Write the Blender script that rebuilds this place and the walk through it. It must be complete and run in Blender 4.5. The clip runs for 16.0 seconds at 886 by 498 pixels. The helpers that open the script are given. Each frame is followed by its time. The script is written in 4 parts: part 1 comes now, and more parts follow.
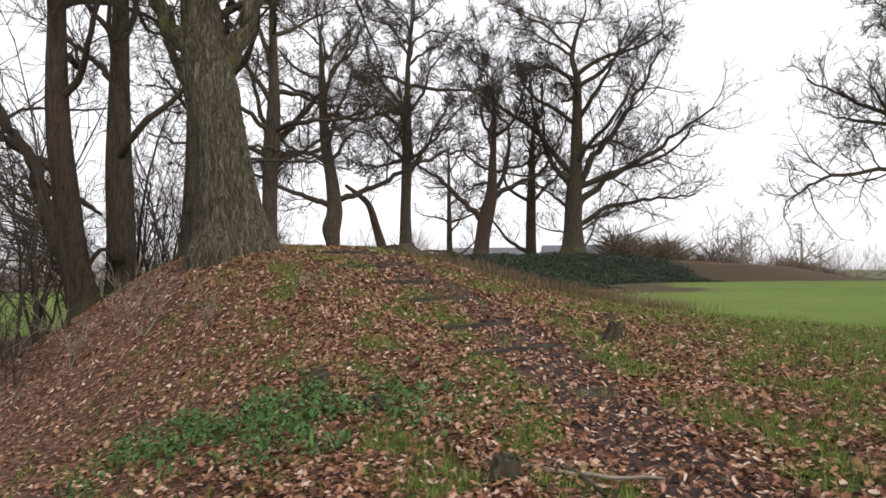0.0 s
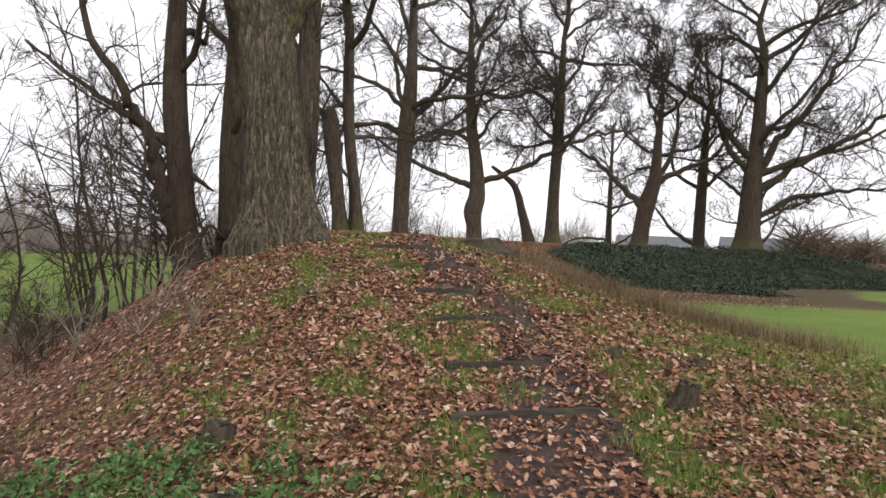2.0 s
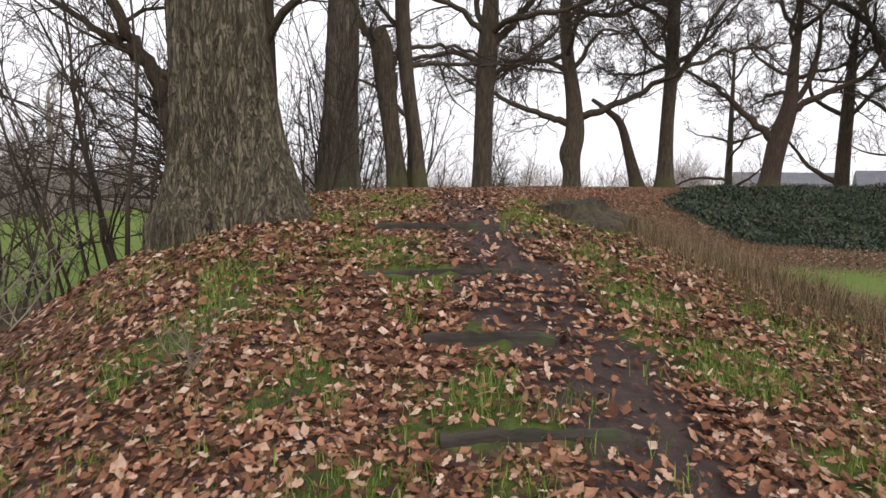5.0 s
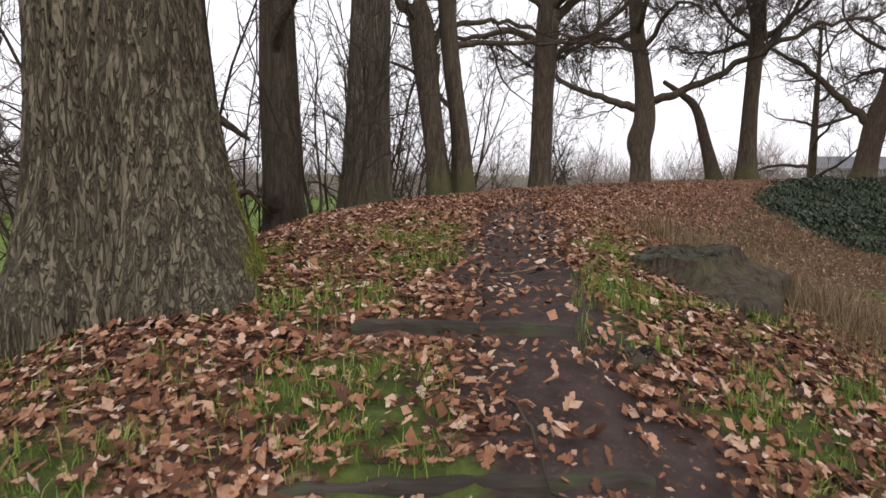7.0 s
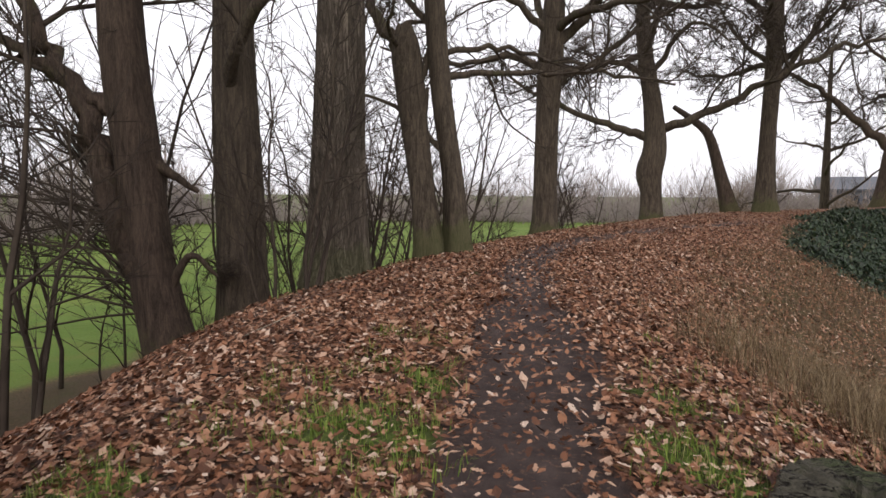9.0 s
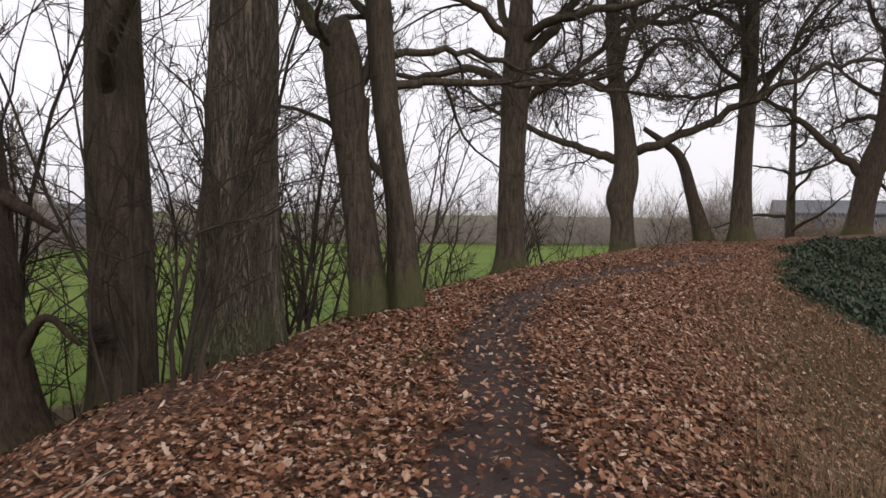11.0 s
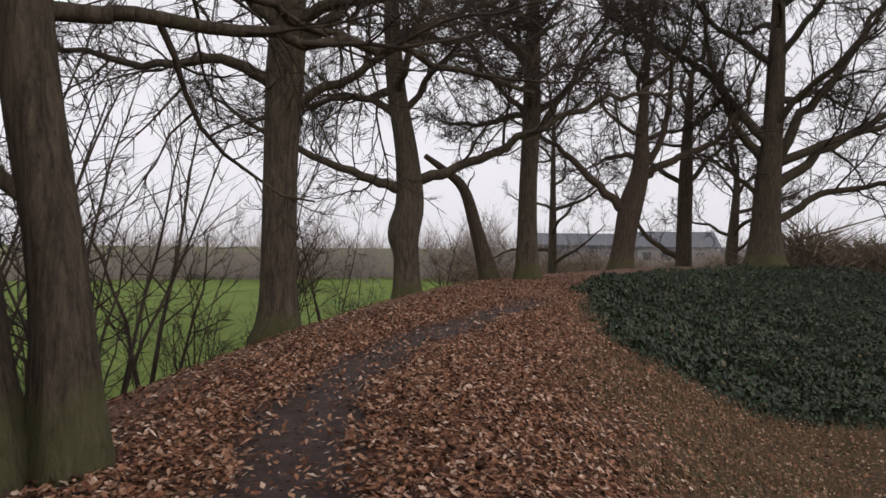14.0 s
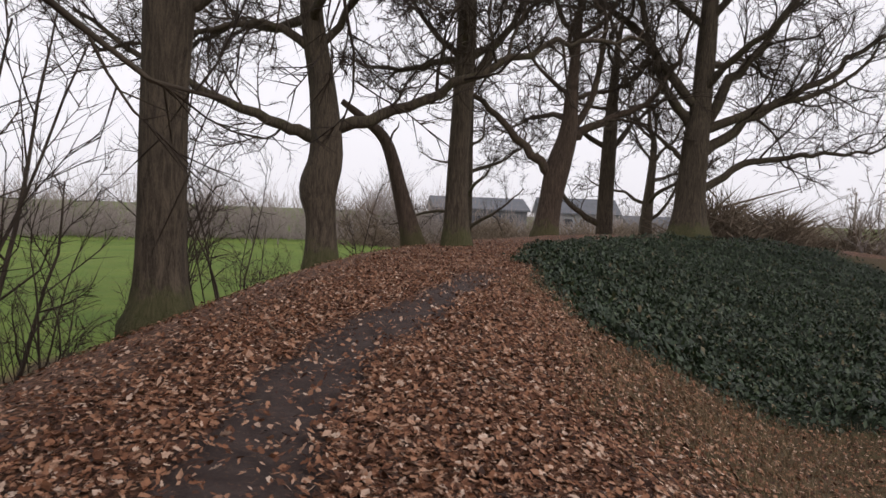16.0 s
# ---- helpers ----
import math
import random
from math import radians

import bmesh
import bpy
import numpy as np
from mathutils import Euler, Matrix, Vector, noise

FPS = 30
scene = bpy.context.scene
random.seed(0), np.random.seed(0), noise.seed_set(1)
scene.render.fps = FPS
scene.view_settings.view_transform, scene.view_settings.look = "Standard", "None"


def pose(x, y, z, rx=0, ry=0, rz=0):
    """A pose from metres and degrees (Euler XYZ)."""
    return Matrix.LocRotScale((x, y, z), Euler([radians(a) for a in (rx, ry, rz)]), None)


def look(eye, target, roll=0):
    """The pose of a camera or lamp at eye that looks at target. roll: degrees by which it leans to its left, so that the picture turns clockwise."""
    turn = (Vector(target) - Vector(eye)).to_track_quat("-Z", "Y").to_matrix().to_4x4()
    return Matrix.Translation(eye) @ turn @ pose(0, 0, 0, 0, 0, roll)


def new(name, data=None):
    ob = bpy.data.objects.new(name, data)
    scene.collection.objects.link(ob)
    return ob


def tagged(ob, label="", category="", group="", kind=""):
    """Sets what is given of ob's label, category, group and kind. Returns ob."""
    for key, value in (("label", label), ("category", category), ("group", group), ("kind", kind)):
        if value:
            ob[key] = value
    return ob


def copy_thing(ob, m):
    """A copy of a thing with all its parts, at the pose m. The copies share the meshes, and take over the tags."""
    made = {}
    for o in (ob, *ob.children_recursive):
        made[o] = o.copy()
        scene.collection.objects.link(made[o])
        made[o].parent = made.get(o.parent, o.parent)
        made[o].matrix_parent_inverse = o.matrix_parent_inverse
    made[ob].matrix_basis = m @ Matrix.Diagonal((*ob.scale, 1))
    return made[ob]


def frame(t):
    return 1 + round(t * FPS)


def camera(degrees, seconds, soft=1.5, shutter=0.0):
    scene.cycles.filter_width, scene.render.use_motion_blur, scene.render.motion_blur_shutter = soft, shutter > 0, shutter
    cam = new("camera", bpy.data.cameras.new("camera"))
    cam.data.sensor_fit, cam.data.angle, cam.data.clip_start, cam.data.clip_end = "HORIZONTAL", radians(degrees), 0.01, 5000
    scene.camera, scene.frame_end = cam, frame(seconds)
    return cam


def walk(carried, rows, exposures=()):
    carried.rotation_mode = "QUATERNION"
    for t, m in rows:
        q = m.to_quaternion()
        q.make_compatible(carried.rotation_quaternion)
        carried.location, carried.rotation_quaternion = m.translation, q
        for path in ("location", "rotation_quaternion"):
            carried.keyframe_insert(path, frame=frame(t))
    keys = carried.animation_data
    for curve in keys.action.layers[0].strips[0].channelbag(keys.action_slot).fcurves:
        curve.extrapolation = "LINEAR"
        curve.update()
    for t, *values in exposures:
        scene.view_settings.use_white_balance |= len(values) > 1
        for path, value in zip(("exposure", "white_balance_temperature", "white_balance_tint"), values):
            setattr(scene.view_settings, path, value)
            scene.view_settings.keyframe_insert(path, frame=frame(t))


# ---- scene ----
cam = camera(65.8, 16.0, shutter=0.15)
METRES, EYE, TILT, LEAN, TURN = 22.0, 1.35, 2.0, 0.5, 0.0
ROWS = [
    (0.0, 0.0, 0.0, 0.0, 0.0, 0.0, -0.0),
    (0.5, 0.0245, 0.0216, 0.0032, 0.7, -0.15, 0.03),
    (1.0, 0.0411, 0.0461, 0.006, 4.01, -1.48, 0.2),
    (1.5, 0.0544, 0.0739, 0.0106, 9.16, -1.02, -1.57),
    (2.0, 0.0628, 0.1033, 0.0128, 14.27, -1.92, -2.66),
    (2.5, 0.0638, 0.1377, 0.0134, 17.73, -2.42, -3.38),
    (3.0, 0.0584, 0.1739, 0.0136, 20.18, -4.13, -2.68),
    (3.5, 0.0506, 0.2093, 0.0158, 21.59, -5.77, -1.52),
    (6.0, 0.01, 0.3621, 0.026, 23.89, -7.4, -0.14),
    (6.5, -0.0013, 0.3911, 0.0308, 26.4, -8.1, -0.06),
    (7.0, -0.0134, 0.4179, 0.0344, 27.22, -8.17, -0.3),
    (7.5, -0.0232, 0.4438, 0.0407, 27.07, -7.81, -0.46),
    (8.0, -0.0362, 0.4682, 0.0486, 27.21, -7.66, -0.51),
    (8.5, -0.0454, 0.493, 0.0539, 27.03, -7.39, -0.45),
    (9.0, -0.0556, 0.5152, 0.0578, 27.13, -6.56, 0.11),
    (11.5, -0.1079, 0.6485, 0.0676, 22.47, -4.78, -0.23),
    (12.0, -0.1175, 0.6779, 0.0683, 20.29, -4.8, -0.23),
    (12.5, -0.1284, 0.7082, 0.068, 15.96, -4.61, -1.55),
    (13.0, -0.139, 0.7382, 0.0677, 12.01, -4.34, -1.69),
    (13.5, -0.1517, 0.7676, 0.068, 8.8, -3.68, -2.27),
    (14.0, -0.1635, 0.7972, 0.068, 4.14, -2.15, -0.96),
    (14.5, -0.1747, 0.8281, 0.0665, 0.9, -2.17, -1.22),
    (15.0, -0.183, 0.8612, 0.0644, -1.23, -3.53, -1.46),
    (15.5, -0.1926, 0.8949, 0.0626, -1.63, -4.39, -2.05),
    (16.0, -0.2013, 0.9286, 0.0613, -4.18, -5.05, -2.74),
]
walk(cam, [(t, pose(0, 0, EYE, TILT, LEAN, TURN) @ pose(METRES * x, METRES * y, METRES * z, 90 + pitch, roll, yaw)) for t, x, y, z, yaw, pitch, roll in ROWS],
     [(0.0, 0.2, 6500, 11), (3.5, 0.36, 6500, 12), (6.0, 0.18, 6500, 13), (9.0, 0.2, 6500, 14), (11.5, -0.2, 6500, 14), (12.5, -0.3, 6500, 14), (14.0, -0.3, 6500, 14), (16.0, -0.15, 6500, 15)])

# ---- light ----
SUN_UP, SUN_TURN = 32.0, 140.0
world = bpy.data.worlds.new("overcast_sky")
scene.world = world
world.use_nodes = True
wn, wl = world.node_tree.nodes, world.node_tree.links
sky = wn.new("ShaderNodeTexSky")
sky.sky_type, sky.sun_disc = "NISHITA", False
sky.sun_elevation, sky.sun_rotation = radians(SUN_UP), radians(SUN_TURN)
sky.air_density, sky.dust_density, sky.ozone_density = 1.0, 4.0, 1.0
veil = wn.new("ShaderNodeHueSaturation")
veil.inputs["Saturation"].default_value = 0.12
lift = wn.new("ShaderNodeMix")
lift.data_type, lift.blend_type = "RGBA", "MIX"
lift.inputs["Factor"].default_value = 0.72
lift.inputs["B"].default_value = (10.2, 10.2, 10.6, 1)
wl.new(sky.outputs[0], veil.inputs["Color"])
wl.new(veil.outputs[0], lift.inputs["A"])
wl.new(lift.outputs["Result"], wn["Background"].inputs[0])
wn["Background"].inputs[1].default_value = 0.125
sun = new("sun", bpy.data.lights.new("sun", "SUN"))
sun.data.energy, sun.data.angle, sun.data.color = 0.7, radians(30), (1.0, 0.96, 0.9)
sun.matrix_world = look((0, 0, 30), (-20 * math.sin(radians(SUN_TURN)) , -20 * math.cos(radians(SUN_TURN)), 30 - 20 * math.tan(radians(SUN_UP))))


# ---- materials ----
class Nodes:
    """A node material under construction."""

    def __init__(self, name, rough=0.8, spec=0.3):
        self.mat = bpy.data.materials.new(name)
        self.mat.use_nodes = True
        self.n, self.l = self.mat.node_tree.nodes, self.mat.node_tree.links
        self.bsdf = self.n["Principled BSDF"]
        self.bsdf.inputs["Roughness"].default_value = rough
        self.bsdf.inputs["Specular IOR Level"].default_value = spec
        self.co = self.n.new("ShaderNodeTexCoord").outputs["Object"]

    def link(self, a, b):
        self.l.new(a, b)
        return self

    def stretched(self, sx, sy, sz):
        m = self.n.new("ShaderNodeMapping")
        m.inputs["Scale"].default_value = (sx, sy, sz)
        self.l.new(self.co, m.inputs["Vector"])
        return m.outputs[0]

    def noise(self, scale, detail=4, rough=0.55, co=None, distortion=0.0):
        t = self.n.new("ShaderNodeTexNoise")
        t.inputs["Scale"].default_value, t.inputs["Detail"].default_value, t.inputs["Roughness"].default_value = scale, detail, rough
        t.inputs["Distortion"].default_value = distortion
        self.l.new(co or self.co, t.inputs["Vector"])
        return t.outputs["Fac"]

    def cells(self, scale, co=None, feature="F1", out="Distance"):
        t = self.n.new("ShaderNodeTexVoronoi")
        t.feature = feature
        t.inputs["Scale"].default_value = scale
        self.l.new(co or self.co, t.inputs["Vector"])
        return t.outputs[out]

    def ramp(self, fac, *stops):
        r = self.n.new("ShaderNodeValToRGB")
        e = r.color_ramp.elements
        while len(e) < len(stops):
            e.new(0.5)
        for k, (p, c) in zip(e, stops):
            k.position, k.color = p, (*c, 1) if len(c) == 3 else c
        self.l.new(fac, r.inputs[0])
        return r.outputs[0]

    def step(self, fac, a, b):
        r = self.n.new("ShaderNodeMapRange")
        r.interpolation_type = "SMOOTHSTEP"
        r.inputs["From Min"].default_value, r.inputs["From Max"].default_value = a, b
        self.l.new(fac, r.inputs["Value"])
        return r.outputs[0]

    def math(self, op, a, b):
        m = self.n.new("ShaderNodeMath")
        m.operation = op
        for sock, v in zip(m.inputs, (a, b)):
            if isinstance(v, (int, float)):
                sock.default_value = v
            else:
                self.l.new(v, sock)
        return m.outputs[0]

    def mix(self, fac, a, b, kind="MIX"):
        m = self.n.new("ShaderNodeMix")
        m.data_type, m.blend_type = "RGBA", kind
        for sock, v in zip((m.inputs["Factor"], m.inputs["A"], m.inputs["B"]), (fac, a, b)):
            if isinstance(v, (int, float)):
                sock.default_value = v
            elif isinstance(v, tuple):
                sock.default_value = (*v, 1)
            else:
                self.l.new(v, sock)
        return m.outputs["Result"]

    def field(self, name):
        a = self.n.new("ShaderNodeAttribute")
        a.attribute_name = name
        return a.outputs["Fac"]

    def island(self):
        return self.n.new("ShaderNodeNewGeometry").outputs["Random Per Island"]

    def upward(self):
        g = self.n.new("ShaderNodeNewGeometry")
        s = self.n.new("ShaderNodeSeparateXYZ")
        self.l.new(g.outputs["Normal"], s.inputs[0])
        return s.outputs["Z"]

    def high(self):
        s = self.n.new("ShaderNodeSeparateXYZ")
        self.l.new(self.co, s.inputs[0])
        return s.outputs["Z"]

    def done(self, colour, bump=None, depth=0.02, strength=0.6, rough=None):
        if isinstance(colour, tuple):
            self.bsdf.inputs["Base Color"].default_value = (*colour, 1)
        else:
            self.l.new(colour, self.bsdf.inputs["Base Color"])
        if rough is not None:
            self.l.new(rough, self.bsdf.inputs["Roughness"])
        if bump is not None:
            b = self.n.new("ShaderNodeBump")
            b.inputs["Distance"].default_value, b.inputs["Strength"].default_value = depth, strength
            self.l.new(bump, b.inputs["Height"])
            self.l.new(b.outputs[0], self.bsdf.inputs["Normal"])
        return self.mat


def bark(name, dark, light, moss, amount, grain=1.0, plates=False):
    m = Nodes(name, 0.92, 0.15)
    ridges = m.noise(15 * grain, 6, 0.7, m.stretched(1, 1, 0.13), 0.9)
    fine = m.noise(55 * grain, 4, 0.6, m.stretched(1, 1, 0.4))
    broad = m.noise(1.3, 3)
    c = m.ramp(m.math("ADD", m.math("MULTIPLY", ridges, 0.75), m.math("MULTIPLY", fine, 0.25)), (0.36, dark), (0.62, light))
    if plates:
        edge = 1.0
        for scale, long, width in ((12, 0.12, 0.06), (23, 0.16, 0.055)):
            line = m.math("ABSOLUTE", m.math("SUBTRACT", m.noise(scale * grain, 3, 0.5, m.stretched(1, 1, long), 1.2), 0.5), 0)
            edge = m.math("MULTIPLY", m.step(line, 0.0, width), edge)
        c = m.mix(edge, m.mix(0.5, c, dark), m.mix(0.1, c, light))
        ridges = m.math("ADD", edge, m.math("MULTIPLY", ridges, 0.5))
    c = m.mix(m.step(broad, 0.4, 0.8), c, m.mix(0.35, c, tuple(0.6 * v for v in light)))
    green = m.math("MULTIPLY", m.step(m.math("ADD", m.noise(2.4, 5, 0.7), m.math("MULTIPLY", m.field("moss"), 0.58)), 0.64, 0.9), amount)
    c = m.mix(green, c, moss)
    return m.done(c, m.math("ADD", ridges, m.math("MULTIPLY", fine, 0.25)), 0.045, 1.0)


BARK_OAK = bark("oak_bark", (0.034, 0.027, 0.019), (0.23, 0.195, 0.135), (0.15, 0.16, 0.025), 0.95, plates=True)
BARK_PALE = bark("pale_ash_bark", (0.045, 0.034, 0.026), (0.19, 0.155, 0.12), (0.10, 0.115, 0.04), 0.35, plates=True)
BARK_DARK = bark("dark_bark", (0.027, 0.021, 0.016), (0.118, 0.092, 0.067), (0.085, 0.095, 0.03), 0.45)
BARK_RED = bark("ruddy_bark", (0.026, 0.019, 0.015), (0.105, 0.075, 0.056), (0.085, 0.09, 0.03), 0.4)


def plain_bark(name, dark, light):
    m = Nodes(name, 0.9, 0.15)
    return m.done(m.ramp(m.noise(3.0, 3), (0.3, dark), (0.7, light)))


TWIG = plain_bark("twig_bark", (0.03, 0.022, 0.018), (0.08, 0.062, 0.046))
TWIG_GREY = plain_bark("bleached_twig", (0.14, 0.115, 0.085), (0.30, 0.26, 0.20))
TWIG_BROWN = plain_bark("thicket_twigs", (0.10, 0.075, 0.055), (0.20, 0.155, 0.11))
# distance haze painted into the colour: far paler than the twigs close by
TWIG_HAZED = plain_bark("distant_hazed_twigs", (0.20, 0.17, 0.15), (0.34, 0.29, 0.26))


def ground_material():
    m = Nodes("leaf_strewn_soil", 0.95, 0.2)
    mud, leafy, lawn, straw, ivy = (m.field(k) for k in ("mud", "leafy", "lawn", "straw", "ivy"))
    soil = m.ramp(m.noise(6, 8, 0.7), (0.25, (0.03, 0.021, 0.019)), (0.8, (0.092, 0.066, 0.058)))
    cell = m.cells(30, None, "F1", "Color")
    grey = m.n.new("ShaderNodeSeparateColor")
    m.link(cell, grey.inputs[0])
    leaf = m.ramp(grey.outputs[0], (0.0, (0.045, 0.024, 0.016)), (0.4, (0.115, 0.055, 0.032)), (0.75, (0.19, 0.095, 0.055)), (1.0, (0.3, 0.18, 0.12)))
    leaf = m.mix(m.step(m.noise(14, 4), 0.36, 0.52), soil, leaf)
    soil = m.mix(m.step(m.noise(38, 4, 0.6), 0.56, 0.62), soil, m.mix(0.45, soil, leaf))
    green = m.ramp(m.noise(9, 5, 0.7), (0.3, (0.04, 0.045, 0.018)), (0.55, (0.075, 0.098, 0.022)), (0.8, (0.13, 0.165, 0.037)))
    meadow = m.ramp(m.noise(0.18, 5, 0.65), (0.3, (0.11, 0.185, 0.03)), (0.7, (0.20, 0.265, 0.05)))
    meadow = m.mix(m.step(m.noise(25, 5, 0.75), 0.35, 0.8), m.mix(0.4, meadow, (0.03, 0.06, 0.01)), meadow)
    meadow = m.mix(m.step(m.noise(1.1, 5, 0.7), 0.45, 0.72), meadow, m.mix(0.45, meadow, (0.16, 0.15, 0.04)))
    meadow = m.mix(m.step(m.noise(0.45, 4, 0.7), 0.5, 0.75), meadow, m.mix(0.35, meadow, (0.05, 0.10, 0.015)))
    dry = m.ramp(m.noise(22, 6, 0.7), (0.3, (0.04, 0.029, 0.016)), (0.75, (0.125, 0.088, 0.046)))
    dry = m.mix(m.step(m.noise(1.1, 5, 0.65), 0.48, 0.7), dry, m.mix(0.5, dry, (0.055, 0.07, 0.018)))
    c = m.mix(m.step(m.math("ADD", leafy, m.math("MULTIPLY", m.noise(2.2, 5), 0.6)), 0.55, 0.95), green, leaf)
    c = m.mix(m.step(m.math("ADD", straw, m.math("MULTIPLY", m.noise(3.5, 5), 0.6)), 0.6, 1.0), c, dry)
    c = m.mix(m.step(lawn, 0.2, 0.8), c, meadow)
    c = m.mix(m.step(m.math("ADD", mud, m.math("MULTIPLY", m.noise(3.0, 6), 0.5)), 0.62, 0.9), c, soil)
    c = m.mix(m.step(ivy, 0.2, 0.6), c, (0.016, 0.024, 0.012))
    wet = m.step(m.math("ADD", mud, m.math("MULTIPLY", m.noise(1.5, 3), 0.5)), 0.9, 1.3)
    rough = m.math("SUBTRACT", 0.95, m.math("MULTIPLY", wet, 0.12))
    return m.done(c, m.noise(30, 6, 0.7), 0.03, 0.7, rough)


GROUND = ground_material()


def leaf_material(name, *stops, rough=0.72, spec=0.22):
    m = Nodes(name, rough, spec)
    c = m.ramp(m.island(), *stops)
    c = m.mix(m.step(m.noise(40, 3), 0.4, 0.75), c, m.mix(0.35, c, (0.05, 0.03, 0.02)))
    return m.done(c)


LEAF = leaf_material("fallen_oak_leaf", (0.0, (0.035, 0.017, 0.012)), (0.3, (0.13, 0.054, 0.029)), (0.55, (0.255, 0.113, 0.06)),
                     (0.78, (0.375, 0.2, 0.12)), (0.93, (0.47, 0.31, 0.22)), (1.0, (0.60, 0.46, 0.36)))
GRASS = leaf_material("grass_blade", (0.0, (0.07, 0.12, 0.016)), (0.5, (0.145, 0.215, 0.032)), (0.8, (0.21, 0.275, 0.05)), (1.0, (0.31, 0.26, 0.12)))
STRAW = leaf_material("dry_grass_blade", (0.0, (0.075, 0.05, 0.025)), (0.5, (0.15, 0.102, 0.052)), (1.0, (0.27, 0.2, 0.115)))
IVY = leaf_material("ivy_leaf", (0.0, (0.009, 0.02, 0.009)), (0.6, (0.021, 0.042, 0.017)), (0.93, (0.045, 0.07, 0.028)), (1.0, (0.12, 0.085, 0.04)), rough=0.5, spec=0.35)
HERB = leaf_material("nettle_leaf", (0.0, (0.035, 0.085, 0.02)), (0.6, (0.06, 0.14, 0.035)), (1.0, (0.10, 0.20, 0.06)))


def timber_material():
    m = Nodes("weathered_sleeper", 0.85, 0.25)
    g = m.noise(18, 7, 0.7, m.stretched(0.12, 1, 1))
    c = m.ramp(g, (0.3, (0.02, 0.016, 0.013)), (0.75, (0.085, 0.07, 0.056)))
    c = m.mix(m.math("MULTIPLY", m.step(m.noise(5, 4), 0.5, 0.75), 0.6), c, (0.06, 0.075, 0.03))
    return m.done(c, g, 0.01, 0.8)


TIMBER = timber_material()


def stump_top():
    m = Nodes("cut_stump_wood", 0.9, 0.2)
    g = m.noise(9, 8, 0.75, None, 1.5)
    split = m.step(m.math("ABSOLUTE", m.math("SUBTRACT", m.noise(5, 3, 0.5, m.stretched(1, 2.2, 1), 1.0), 0.5), 0), 0.0, 0.03)
    c = m.ramp(g, (0.3, (0.035, 0.031, 0.023)), (0.75, (0.165, 0.15, 0.11)))
    c = m.mix(m.math("MULTIPLY", m.step(m.noise(4, 6, 0.7), 0.46, 0.62), 0.75), c, (0.05, 0.065, 0.022))
    c = m.mix(split, (0.015, 0.012, 0.009), c)
    return m.done(c, m.math("ADD", g, m.math("MULTIPLY", split, 0.6)), 0.05, 1.0)


STUMP = stump_top()


# ---- mesh helpers ----
def mesh_from(name, verts, faces, material, smooth=True, fields=None, extra=None):
    """A mesh from an array of places and an array of faces of one size, and a second array of another size."""
    verts = np.asarray(verts, np.float32)
    sets = [np.asarray(f, np.int32) for f in (faces, extra) if f is not None and len(f)]
    me = bpy.data.meshes.new(name)
    total = np.concatenate([np.full(len(f), f.shape[1], np.int32) for f in sets])
    n = len(total)
    me.vertices.add(len(verts))
    me.vertices.foreach_set("co", verts.ravel())
    me.loops.add(int(total.sum()))
    me.loops.foreach_set("vertex_index", np.concatenate([f.ravel() for f in sets]))
    me.polygons.add(n)
    me.polygons.foreach_set("loop_start", (np.cumsum(total) - total).astype(np.int32))
    me.polygons.foreach_set("loop_total", total)
    me.polygons.foreach_set("use_smooth", np.full(n, smooth))
    for key, values in (fields or {}).items():
        a = me.attributes.new(key, "FLOAT", "POINT")
        a.data.foreach_set("value", np.asarray(values, np.float32))
    me.materials.append(material)
    me.update(calc_edges=True)
    return me


def piece(name, mesh, parent=None, label=""):
    ob = new(name, mesh)
    ob.parent = parent
    return tagged(ob, label)


def part(name, bm, material, parent, label=""):
    me = bpy.data.meshes.new(name)
    bm.to_mesh(me)
    bm.free()
    me.materials.append(material)
    return piece(name, me, parent, label)


